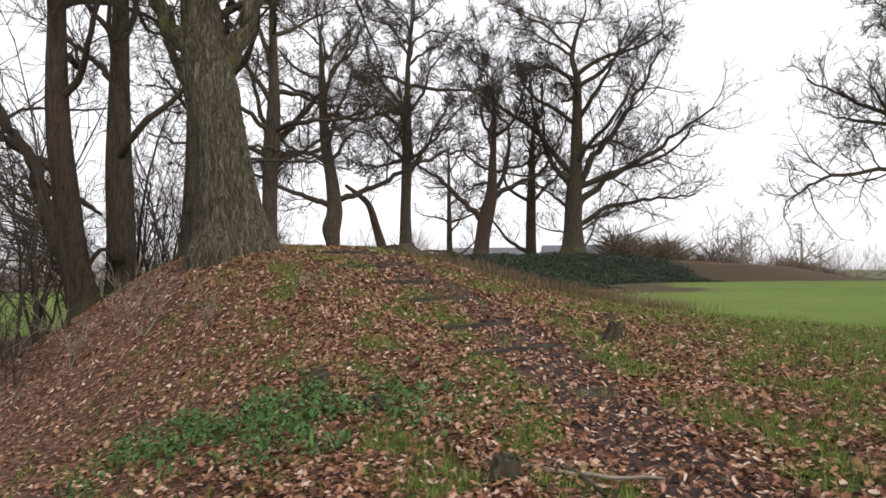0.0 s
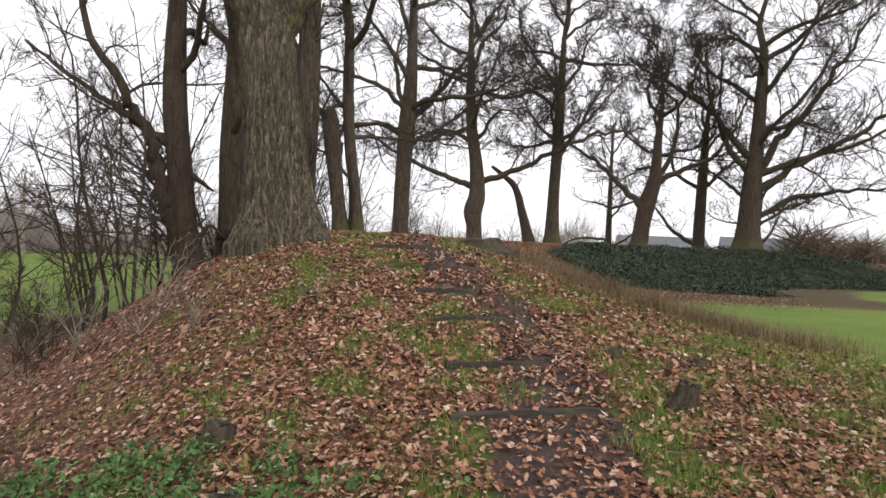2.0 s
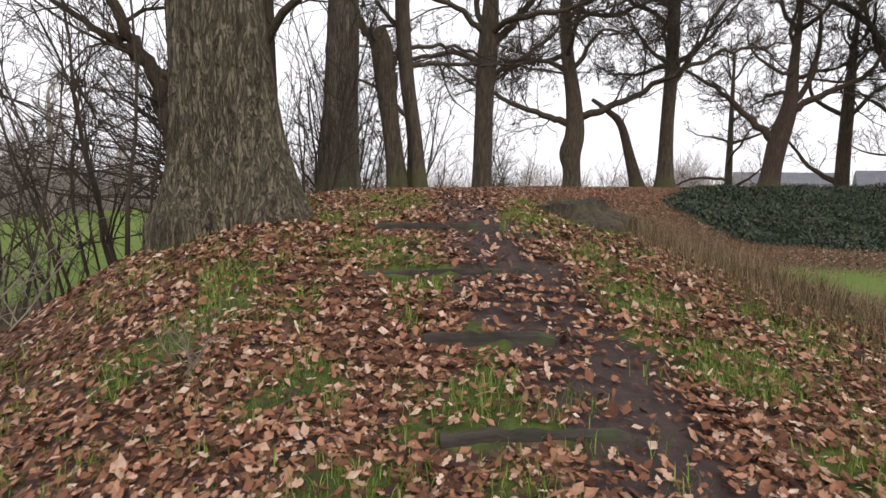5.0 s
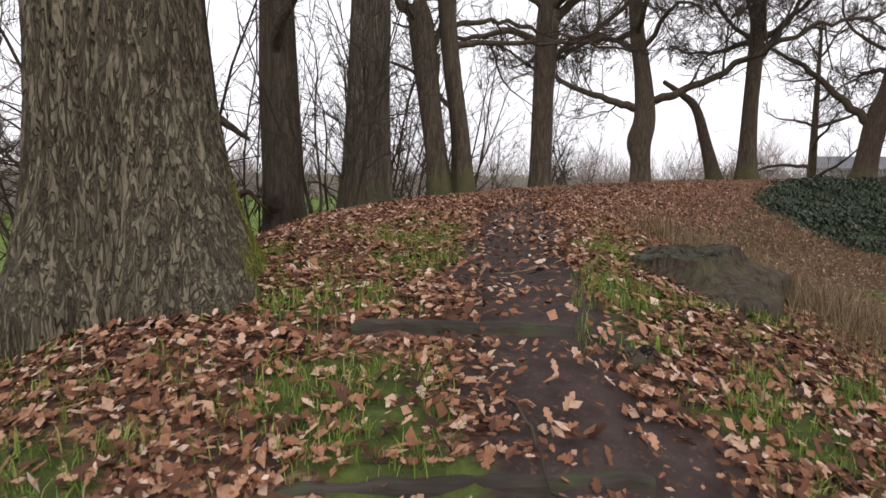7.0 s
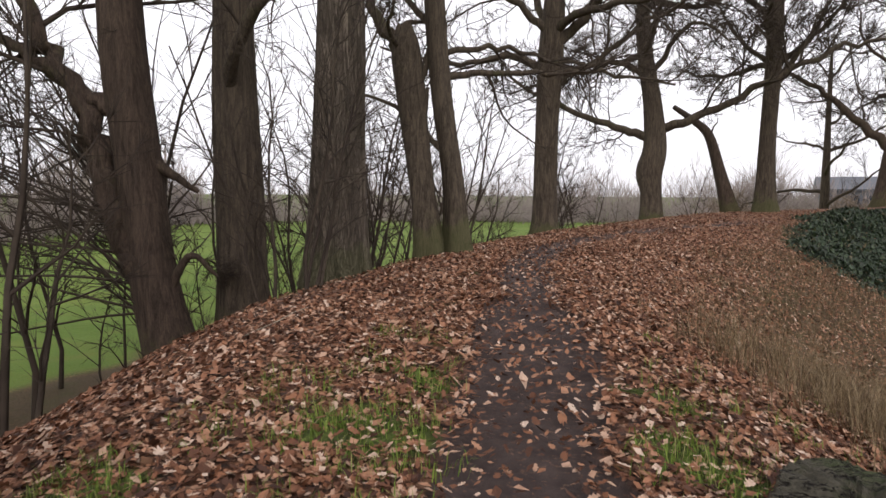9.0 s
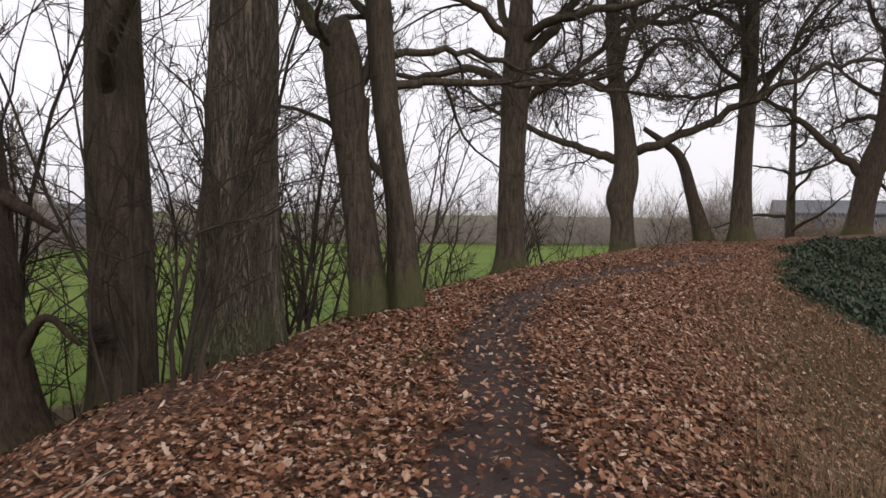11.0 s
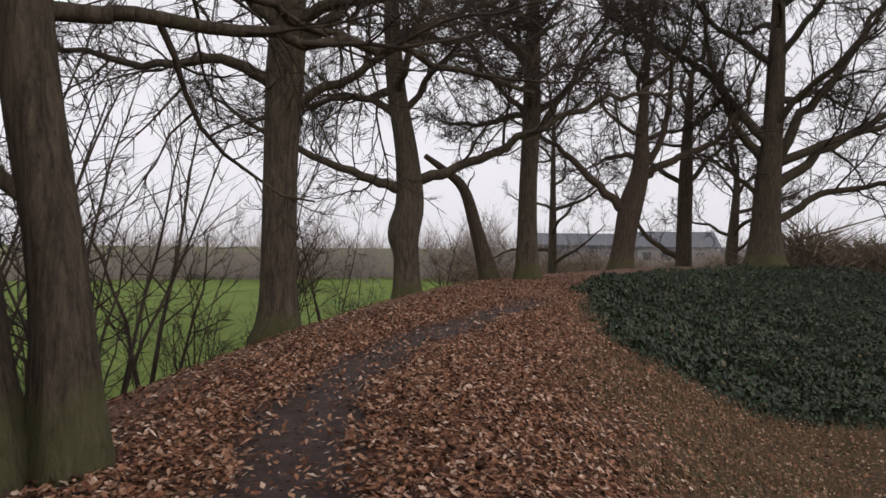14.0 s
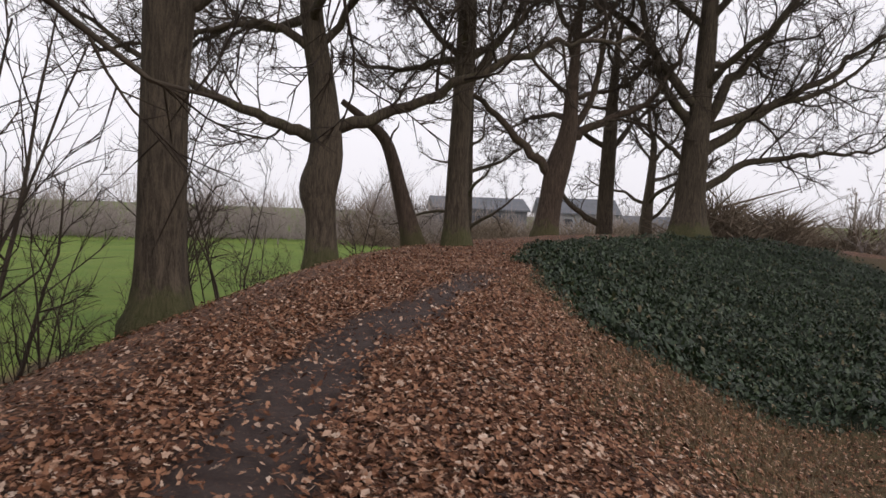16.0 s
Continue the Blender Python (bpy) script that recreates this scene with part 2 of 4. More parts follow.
class Tubes:
    """Many tapered tubes gathered into one mesh."""

    def __init__(self):
        self.v, self.f, self.tri, self.m, self.count = [], [], [], [], 0

    def add(self, pts, radii, sides=3, flute=None, moss=0.0):
        pts, radii = np.asarray(pts, float), np.asarray(radii, float)
        n = len(pts)
        t = np.empty_like(pts)
        t[1:-1] = pts[2:] - pts[:-2]
        t[0], t[-1] = pts[1] - pts[0], pts[-1] - pts[-2]
        t /= np.sqrt((t * t).sum(1))[:, None] + 1e-9
        ref = np.eye(3)[np.abs(t).max(0).argmin()]
        a = np.cross(t, ref)
        a /= np.sqrt((a * a).sum(1))[:, None] + 1e-9
        b = np.cross(t, a)
        ang = np.arange(sides) * (2 * math.pi / sides)
        rr = radii[:, None] * (np.ones(sides) if flute is None else flute(ang, n))
        ring = pts[:, None] + rr[..., None] * (np.cos(ang)[:, None] * a[:, None] + np.sin(ang)[:, None] * b[:, None])
        i = np.arange(n - 1)[:, None] * sides + self.count
        j, k = np.arange(sides), (np.arange(sides) + 1) % sides
        self.f.append(np.stack([i + j, i + k, i + sides + k, i + sides + j], -1).reshape(-1, 4))
        self.v.append(ring.reshape(-1, 3))
        self.m.append(np.asarray(moss).ravel() if np.ndim(moss) == 2 else np.repeat(np.broadcast_to(moss, n), sides))
        self.count += n * sides

    def straight(self, start, way, length, radius):
        """Many short pointed twigs at once."""
        n = len(start)
        side = np.cross(way, (0.31, 0.52, 0.79))
        side /= np.sqrt((side * side).sum(1))[:, None] + 1e-9
        other = np.cross(way, side)
        ring = np.stack([side, -0.5 * side + 0.87 * other, -0.5 * side - 0.87 * other], 1)
        low = start[:, None] + ring * radius[:, None, None]
        tip = (start + way * length[:, None])[:, None]
        q = np.array([(0, 1, 3), (1, 2, 3), (2, 0, 3)])
        self.v.append(np.concatenate([low, tip], 1).reshape(-1, 3))
        self.tri.append((q[None] + np.arange(n)[:, None, None] * 4 + self.count).reshape(-1, 3))
        self.m.append(np.zeros(4 * n))
        self.count += 4 * n

    def mesh(self, name, material):
        return mesh_from(name, np.vstack(self.v), np.vstack(self.f) if self.f else None, material, True, {"moss": np.concatenate(self.m)},
                         np.vstack(self.tri) if self.tri else None)


# ---- lie of the land ----
# crest of the bank: x, y, height, half-width of the outer (left) and inner (right) slope
CREST = [(0.9, -4.0, -0.05, 9.0, 8.0), (0.7, 2.0, 0.04, 8.0, 8.0), (0.3, 5.5, 0.28, 6.2, 8.0), (-0.1, 7.8, 0.61, 5.9, 7.5),
         (-0.7, 9.6, 1.06, 5.8, 6.5), (-1.7, 12.0, 1.70, 6.5, 5.6), (-2.7, 14.5, 1.90, 7.2, 5.2), (-3.9, 18.0, 2.02, 7.4, 5.2), (-4.6, 22.0, 2.05, 7.6, 5.2),
         (-4.7, 26.0, 2.10, 8.0, 5.8), (-4.3, 30.0, 2.20, 8.2, 6.4), (-3.6, 35.0, 2.25, 8.6, 8.0), (-2.4, 40.0, 2.35, 9.0, 10.0), (0.6, 46.0, 2.45, 9.0, 11.0),
         (5.0, 51.0, 2.6, 9.0, 11.0), (10.5, 54.0, 2.65, 9.0, 11.0), (16.0, 55.0, 2.4, 9.0, 10.0), (24.0, 54.0, 1.8, 9.0, 9.0)]

def spline(nodes, step=16):
    p = np.array(nodes, float)
    p = np.vstack([2 * p[0] - p[1], p, 2 * p[-1] - p[-2]])
    u = np.linspace(0, 1, step, endpoint=False)[:, None]
    out = []
    for a, b, c, d in zip(p[:-3], p[1:-2], p[2:-1], p[3:]):
        out.append(0.5 * (2 * b + (c - a) * u + (2 * a - 5 * b + 4 * c - d) * u ** 2 + (3 * b - a - 3 * c + d) * u ** 3))
    return np.vstack(out + [p[-2:-1]])

RIDGE = spline(CREST)
TANGENT = np.gradient(RIDGE[:, :2], axis=0)
TANGENT /= np.linalg.norm(TANGENT, axis=1)[:, None]

def across(x, y):
    """Signed distance to the crest (positive: inner side) and the ridge sample nearest to it."""
    x, y = np.broadcast_arrays(np.asarray(x, float), np.asarray(y, float))
    d, k = np.empty(x.size), np.empty(x.size, int)
    fx, fy = x.ravel(), y.ravel()
    for i in range(0, x.size, 20000):
        dx, dy = fx[i:i + 20000, None] - RIDGE[:, 0], fy[i:i + 20000, None] - RIDGE[:, 1]
        q = dx * dx + dy * dy
        k[i:i + 20000] = j = q.argmin(1)
        n = np.arange(len(j))
        side = TANGENT[j, 1] * dx[n, j] - TANGENT[j, 0] * dy[n, j]
        d[i:i + 20000] = np.sqrt(q[n, j]) * np.where(side < 0, -1, 1)
    return d.reshape(x.shape), k.reshape(x.shape)

def smooth(a, b, v):
    u = np.clip((v - a) / (b - a), 0, 1)
    return u * u * (3 - 2 * u)

def lumps(x, y, size, seed):
    r = np.random.RandomState(seed)
    out = 0
    for _ in range(7):
        a, ph, f = r.uniform(0, 6.28), r.uniform(0, 6.28), r.uniform(0.6, 1.6) * 6.28 / size
        out = out + np.sin((x * np.cos(a) + y * np.sin(a)) * f + ph)
    return out / 7

# timbers of the earth steps: x, y, length, turn
STEPS = [(0.81, 7.32, 1.2, 29), (0.4, 8.33, 0.96, 32), (-0.08, 9.45, 0.82, 27), (-0.56, 10.24, 0.74, 30), (-1.15, 11.04, 1.2, 31), (-1.64, 12.02, 1.04, 27)]


def treads(x, y):
    """How far the earth steps stand above or below the even slope."""
    out = np.zeros(np.shape(x))
    for sx, sy, ln, turn in STEPS:
        c, s = np.cos(np.radians(turn)), np.sin(np.radians(turn))
        u, v = (x - sx) * c + (y - sy) * s, (y - sy) * c - (x - sx) * s
        up = np.where(v > -0.02, 0.024 * smooth(0.5, 0.0, v), -0.024 * smooth(-0.35, 0.0, v))
        out = out + up * smooth(ln / 2 + 0.25, ln / 2 - 0.1, np.abs(u))
    return out


def height(x, y):
    x, y = np.asarray(x, float), np.asarray(y, float)
    d, k = across(x, y)
    r = RIDGE[k]
    left = -0.75 + 0.25*lumps(x,y,60,5) * smooth(8, 40, np.abs(d))
    right = 0.5 + 0.016 * np.clip(d - 4, 0, 110) + 0.2*lumps(x,y,70,6) * smooth(12, 50, np.abs(d))
    left = left + (0.3 - left) * smooth(6, -6, y + 0.3 * x) * 0.8
    base = np.where(d < 0, left, right)
    flat = np.where(d < 0, 1.1 + 0.3 * smooth(14, 17, y), 0.5) * smooth(4, 12, y)
    u = np.clip(np.abs(d) - flat, 0, None) / (np.where(d < 0, r[..., 3], r[..., 4]) - flat)
    f = np.where(u < 1, (1 - u * u) ** 2, 0)
    return base + (r[..., 2] - base) * f + 0.03 * lumps(x, y, 1.6, 3) + 0.04 * lumps(x, y, 5, 4) + treads(x, y)


PATH_LINE = spline([(1.6, -4.0), (1.45, 2.0), (1.3, 5.0), (1.1, 7.0), (0.85, 8.5), (0.3, 9.8), (-0.6, 11.0), (-1.35, 12.2), (-2.1, 13.9), (-2.75, 15.6), (-3.6, 17.8), (-4.4, 20.0),
                    (-4.9, 22.0), (-5.1, 24.0), (-4.95, 26.2), (-4.5, 28.0), (-3.6, 30.6), (-2.7, 33.5), (-1.8, 36.5), (-0.5, 41.0), (2.0, 46.5)])


def to_path(x, y):
    x, y = np.asarray(x, float), np.asarray(y, float)
    out = np.full(x.size, 1e9)
    for px, py in PATH_LINE:
        out = np.minimum(out, (x.ravel() - px) ** 2 + (y.ravel() - py) ** 2)
    return np.sqrt(out).reshape(x.shape)


def covers(x, y):
    """What lies on the ground: mud, leaves, meadow, dry grass, ivy, each 0 to 1."""
    d, k = across(x, y)
    p = to_path(x, y)
    wave = lumps(x, y, 3.0, 11)
    mud = smooth(0.62, 0.2, p + 0.2 * wave + 0.14 * lumps(x, y, 0.9, 14) + 0.08 * lumps(x, y, 0.35, 18)) * smooth(38, 32, y)
    lawn = np.maximum(smooth(4.2, 6.5, d + 0.9 * wave) * smooth(26, 20, y), smooth(-9.0, -11.0, d + 0.6 * wave))
    lawn = np.maximum(lawn, smooth(13, 16, d + wave) * smooth(18, 24, y))
    straw = smooth(1.5, 3.4, d + 0.8 * wave) * smooth(10.5, 13, y) * (1 - lawn)
    straw = np.maximum(straw, 0.8 * smooth(-7.5, -8.5, d) * (1 - lawn))
    ivy = smooth(30.2, 31.6, y + 0.25 * d + 0.6 * wave) * smooth(2.4, 3.3, d + 0.5 * wave + 0.16 * np.clip(y - 33, 0, 10)) * smooth(12.0, 10.5, d + wave) * smooth(19, 16, x + wave) * smooth(62, 54, y)
    grassy = smooth(0.0, 0.42, lumps(x, y, 1.3, 12) + 0.5 * lumps(x, y, 0.6, 13)) * smooth(-2.6, -1.0, d) * smooth(16, 13.5, y)
    verge = smooth(0.38, 0.55, p) * smooth(1.25, 0.75, p) * smooth(-0.15, 0.25, lumps(x, y, 1.1, 15) + 0.5 * lumps(x, y, 0.5, 16)) * (smooth(16.5, 14.5, y) + 0.5 * smooth(15, 16, y) * smooth(21, 19, y) * (d < -0.3)) * smooth(4.0, 6.0, y)
    grassy = np.maximum(grassy, verge)
    leafy = np.clip(0.85 + 0.2 * wave - 0.5 * smooth(1.5, 4.5, d) * smooth(13, 9, y) - 0.9 * grassy, 0, 1)
    return mud, np.clip(leafy, 0, 1), lawn, straw, ivy


def spread(lo, hi, step, out, grow=1.16):
    """Even steps from lo to hi, then growing ones as far as out on both sides."""
    mid = np.arange(lo, hi + step / 2, step)
    tail, s = [], step
    while (tail[-1] if tail else 0) < out:
        s *= grow
        tail.append((tail[-1] if tail else 0) + s)
    tail = np.array(tail)
    return np.concatenate([lo - tail[::-1], mid, mid[-1] + tail])


def build_ground():
    xs, ys = spread(-12, 9, 0.16, 1800), spread(1, 40, 0.16, 1800)
    gx, gy = np.meshgrid(xs, ys)
    z = height(gx, gy)
    mud, leafy, lawn, straw, ivy = covers(gx, gy)
    z = z - 0.04 * mud * smooth(8, 14, gy)
    n, m = gx.shape
    i = np.arange(n * m).reshape(n, m)
    f = np.stack([i[:-1, :-1], i[:-1, 1:], i[1:, 1:], i[1:, :-1]], -1).reshape(-1, 4)
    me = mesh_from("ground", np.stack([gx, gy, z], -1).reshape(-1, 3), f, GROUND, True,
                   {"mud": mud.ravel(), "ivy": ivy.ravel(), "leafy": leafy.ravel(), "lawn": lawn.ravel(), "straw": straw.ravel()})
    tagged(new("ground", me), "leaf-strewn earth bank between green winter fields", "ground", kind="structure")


build_ground()


# ---- trees ----
def wander(rng, start, way, length, r0, r1, n, crook, rise):
    """A crooked branch: its places and radii."""
    pts, p, w = [np.array(start, float)], np.array(start, float), np.array(way, float)
    w /= np.linalg.norm(w)
    for _ in range(n - 1):
        w = w + rng.normal(0, crook, 3) + (0, 0, rise)
        w /= np.linalg.norm(w)
        p = p + w * (length / (n - 1))
        pts.append(p)
    u = np.linspace(0, 1, n)
    return np.array(pts), r0 + (r1 - r0) * u ** 0.8


def side_way(rng, along, spread_angle):
    """A direction that leaves a branch at about that angle."""
    q = rng.normal(0, 1, 3)
    q -= along * (q @ along)
    q /= np.linalg.norm(q) + 1e-9
    a = radians(spread_angle * rng.uniform(0.7, 1.25))
    return along * math.cos(a) + q * math.sin(a)


def twigs(rng, tubes, pts, radii, n, length, rise, thin):
    """Short straight twigs along a branch."""
    q = rng.uniform(0.12, 1.0, n) * (len(pts) - 1)
    k = np.minimum(q.astype(int), len(pts) - 2)
    seg = pts[k + 1] - pts[k]
    start = pts[k] + seg * (q - k)[:, None]
    way = seg / (np.sqrt((seg * seg).sum(1))[:, None] + 1e-9) + rng.normal(0, 0.62, (n, 3)) + (0, 0, rise * 3)
    way /= np.sqrt((way * way).sum(1))[:, None] + 1e-9
    reach = length * rng.uniform(0.35, 1.1, n)
    tubes.straight(start, way, reach, np.full(n, thin))
    h = n // 2
    fork = way[:h] + rng.normal(0, 0.55, (h, 3))
    fork /= np.sqrt((fork * fork).sum(1))[:, None] + 1e-9
    tubes.straight(start[:h] + way[:h] * (reach[:h] * rng.uniform(0.2, 0.6, h))[:, None], fork, reach[:h] * rng.uniform(0.4, 0.8, h), np.full(h, thin * 0.8))


def sprout(rng, tubes, pts, radii, length, level, counts, crook, rise, start=0.2, thin=0.004):
    """Branches along a branch, theirs in turn, and twigs on the last; counts: branches, their branches, twigs."""
    n = counts[0]
    if len(counts) == 1:
        twigs(rng, tubes, pts, radii, n, min(0.6, 0.2 + length * 0.5), rise, thin)
        return
    twigs(rng, tubes, pts, radii, counts[-1], min(0.65, 0.25 + length * 0.25), rise, thin)
    for i in range(n):
        u = start + (1 - start) * (i + rng.uniform(0.1, 0.9)) / n
        q = u * (len(pts) - 1)
        k = min(int(q), len(pts) - 2)
        p = pts[k] + (pts[k + 1] - pts[k]) * (q - k)
        along = pts[k + 1] - pts[k]
        along = along / (np.linalg.norm(along) + 1e-9)
        way = side_way(rng, along, 50) + (0, 0, rise * 2)
        ll = length * rng.uniform(0.55, 1.15) * (1 - 0.4 * u)
        r = max(thin * 1.3, min(0.62 * radii[k], 0.012 * ll + 0.005))
        bp, br = wander(rng, p, way, ll, r, max(thin * 0.8, r * 0.3), 8 if level < 1 else 5, crook * (1.15 if level else 1), rise)
        tubes.add(bp, br, 5 if level == 0 else 3)
        sprout(rng, tubes, bp, br, ll * 0.6, level + 1, counts[1:], crook, rise, 0.12, thin)


def swell(base_r, seed, deep=0.16, flare=0.9, reach=0.9, ridge=0.0):
    """The outline of a trunk: root flare, flutes and lumps."""
    r = np.random.RandomState(seed)
    ph, ph2 = r.uniform(0, 6.28, 4), r.uniform(0, 6.28, 6)

    def outline(ang, n, z):
        a = ang[None, :]
        f = np.exp(-np.clip(z, 0, None)[:, None] / reach)
        roots = 0.5 * np.cos(3 * a + ph[0]) + 0.5 * np.cos(5 * a + ph[1])
        lump = deep * 0.35 * (np.sin(2 * a + ph[2] + 0.7 * z[:, None]) + np.sin(4 * a + ph[3] - 0.4 * z[:, None]))
        zz = z[:, None]
        crack = 0
        if ridge:
            wob = a * 21 + 0.9 * np.sin(2.3 * zz + 3 * a + ph2[0]) + 0.7 * np.sin(5.1 * zz - 5 * a + ph2[1]) + 0.5 * np.sin(11.0 * zz + 9 * a + ph2[2])
            crack = ridge * (np.abs(np.sin(wob)) + 0.5 * np.abs(np.sin(1.7 * wob + 2 * np.sin(7 * zz + ph2[3]) + ph2[4])) - 0.9)
        return 1 + f * (flare + 0.45 * flare * roots) + lump + crack
    return outline


def tree(name, place, trunk, limbs, bark_mat, label, category="tree", seed=1, sides=20, counts=(9, 8, 9), top=0, top_len=5.0, crook=0.17, rise=0.03,
         flare=0.28, reach=0.4, rows=26, twig=None, mossy=1.0, group="", thin=0.005, crown_len=0.5, sink=0.35, low=0.3, ridge=0.0, tall=15.0, whips=()):
    """A bare tree. trunk: nodes of east, north, up, radius from the base; limbs: (height on the trunk, nodes of offsets, first radius)."""
    rng = np.random.RandomState(seed)
    x, y = place
    z = float(height(x, y))
    root = new(name)
    root.location = (x, y, z)
    tagged(root, label, category, group)
    trunk = list(trunk)
    ex, ey, ez, er = trunk[-1]
    px, py, pz, pr = trunk[-2]
    while ez < tall - 1.5:
        step = rng.uniform(1.2, 2.0)
        ex, ey, ez = ex + (ex - px) / max(0.5, ez - pz) * step * 0.5 + rng.normal(0, 0.28), ey + rng.normal(0, 0.28), ez + step
        px, py, pz = trunk[-1][0], trunk[-1][1], trunk[-1][2]
        trunk.append((ex, ey, ez, max(0.02, er * (tall - ez) / (tall - trunk[-1][2] + 0.3))))
        er = trunk[-1][3]
    nodes = [(trunk[0][0], trunk[0][1], -sink, trunk[0][3])] + list(trunk)
    line = spline(nodes, max(4, rows // (len(nodes) - 1)))
    line = line[np.concatenate([[True], np.diff(line[:, 2]) > 1e-4])]
    out = swell(0, seed, 0.16, flare, reach, ridge)
    tb = Tubes()
    moss = np.clip(1.1 - line[:, 2] / 0.9, 0, 1) * mossy
    if ridge > 0.03:
        moss = moss[:, None] * np.clip(0.25 - 0.9 * np.sin(np.arange(sides) * 2 * math.pi / sides), 0.05, 1)[None]
    tb.add(line[:, :3], line[:, 3], sides, lambda ang, n: out(ang, n, line[:, 2]), moss)
    piece("trunk", tb.mesh("trunk", bark_mat), root)
    crown = Tubes()
    made = []
    for h, offs, r0 in limbs:
        k = min(int(np.searchsorted(line[:, 2], h)), len(line) - 1)
        p0 = line[k, :3]
        nodes2 = [tuple(p0)] + [tuple(p0 + np.array(o)) for o in offs]
        lp = spline(nodes2, 6)
        lp[1:-1] += rng.normal(0, 0.012 * np.linalg.norm(lp[-1] - lp[0]), lp[1:-1].shape) * 0.6
        made.append((lp, r0))
    for i in range(top):
        a = 2.4 * i + rng.uniform(-0.6, 0.6)
        h = tall * (low + (0.97 - low) * (i + rng.uniform(0, 1)) / top)
        k = min(int(np.searchsorted(line[:, 2], h)), len(line) - 1)
        e = radians(rng.uniform(2, 45) + 22 * h / tall)
        ll = top_len * rng.uniform(0.75, 1.2) * (1.2 - 0.75 * h / tall)
        lp, _ = wander(rng, line[k, :3], (math.cos(a) * math.cos(e), math.sin(a) * math.cos(e), math.sin(e)), ll, 1, 1, 12, crook, rise)
        made.append((lp, min(0.7 * line[k, 3], 0.02 * ll + 0.02)))
    for lp, r0 in made:
        u = np.linspace(0, 1, len(lp))
        lr = r0 * (1 - 0.8 * u) + 0.008
        lt = Tubes()
        lt.add(lp, lr, 10, moss=0.24 * mossy)
        piece("limb", lt.mesh("limb", bark_mat), root)
        length = np.sqrt((np.diff(lp, axis=0) ** 2).sum(1)).sum()
        if length > 1.3:
            share = min(1.25, max(0.35, length / 5.0))
            sprout(rng, crown, lp, lr, max(0.8, length * crown_len), 0, (max(2, int(counts[0] * share)),) + tuple(counts[1:]), crook, rise, 0.25, thin)
    for h, east, north, up, ll in whips:
        k = min(int(np.searchsorted(line[:, 2], h)), len(line) - 1)
        wp, wr = wander(rng, line[k, :3], (east, north, up), ll, 0.026, 0.006, 14, 0.07, -0.012)
        crown.add(wp, wr, 5)
        sprout(rng, crown, wp, wr, ll * 0.3, 1, (7, 5), 0.12, 0.02, 0.25, 0.004)
    if crown.count:
        piece("crown", crown.mesh("crown", twig or TWIG), root, "fine bare winter twigs")
    return root


# the great oak beside the steps
tree("oak_tree", (-3.65, 11.9), [(0, 0, 0, 0.52), (-0.1, 0.02, 0.8, 0.50), (-0.32, 0.1, 2.2, 0.47), (-0.5, 0.2, 3.2, 0.45), (-0.7, 0.3, 4.6, 0.33), (-0.8, 0.4, 8.0, 0.22)],
     [(3.1, [(0.5, 0.2, 0.8), (0.95, 0.4, 2.2), (1.5, 0.7, 5.0)], 0.24), (3.3, [(-0.6, -0.2, 0.7), (-1.0, -0.2, 1.8), (-2.2, 0.0, 4.6)], 0.22), (4.4, [(1.6, 0.4, 0.9), (3.6, 0.8, 0.9), (6.0, 1.5, 1.6)], 0.09)],
     BARK_OAK, "massive old oak with mossy ridged grey-brown bark, bare", seed=3, sides=210, rows=170, top=7, top_len=5.5, flare=0.5, reach=0.5, mossy=1.0, low=0.42, ridge=0.05, sink=0.7)
# trees on the outer slope
whip_rng = np.random.RandomState(19)
WHIPS = [(whip_rng.uniform(0.5, 2.6), -math.cos(e) * math.cos(a), -math.cos(e) * math.sin(a), math.sin(e), whip_rng.uniform(3.5, 6.5))
         for e, a in zip(whip_rng.uniform(0.02, 1.2, 60), whip_rng.normal(0.15, 0.6, 60))]
tree("tree", (-9.65, 18.75), [(0, 0, 0, 0.40), (-0.35, -0.1, 1.5, 0.36), (-0.6, -0.15, 3.5, 0.34), (-0.85, -0.2, 6.0, 0.30), (-1.0, 0, 11.0, 0.15)],
     [(1.5, [(-0.36, -0.18, 0.7), (-0.66, -0.33, 1.6), (-0.85, -0.4, 2.5), (-1.4, -0.7, 3.7), (-2.4, -1.1, 5.4), (-3.0, -1.2, 7.5)], 0.27), (2.9, [(-0.5, -0.25, 0.25), (-0.85, -0.42, 0.75)], 0.17),
      (4.0, [(-0.5, -0.3, 0.3), (-1.3, -0.7, 0.95), (-2.2, -1.0, 1.5), (-3.6, -1.6, 2.6)], 0.15), (3.5, [(0.36, 0.2, -0.22), (0.75, 0.5, -0.55)], 0.13), (1.0, [(0.5, 0.1, 0.9), (0.9, 0.3, 0.6)], 0.08)],
     BARK_RED, "bare tree leaning over the field edge, with torn stub branches", seed=5, top=9, tall=14.0, low=0.35, counts=(9, 8, 10), whips=WHIPS, thin=0.006)
tree("tree", (-9.3, 19.8), [(0, 0, 0, 0.40), (0, 0, 2.0, 0.36), (-0.1, 0, 5.0, 0.33), (0.0, 0, 12.0, 0.15)], [],
     BARK_DARK, "straight dark-barked bare tree on the bank's slope", seed=6, top=13, tall=15.0, low=0.26, thin=0.006, counts=(9, 8, 11))
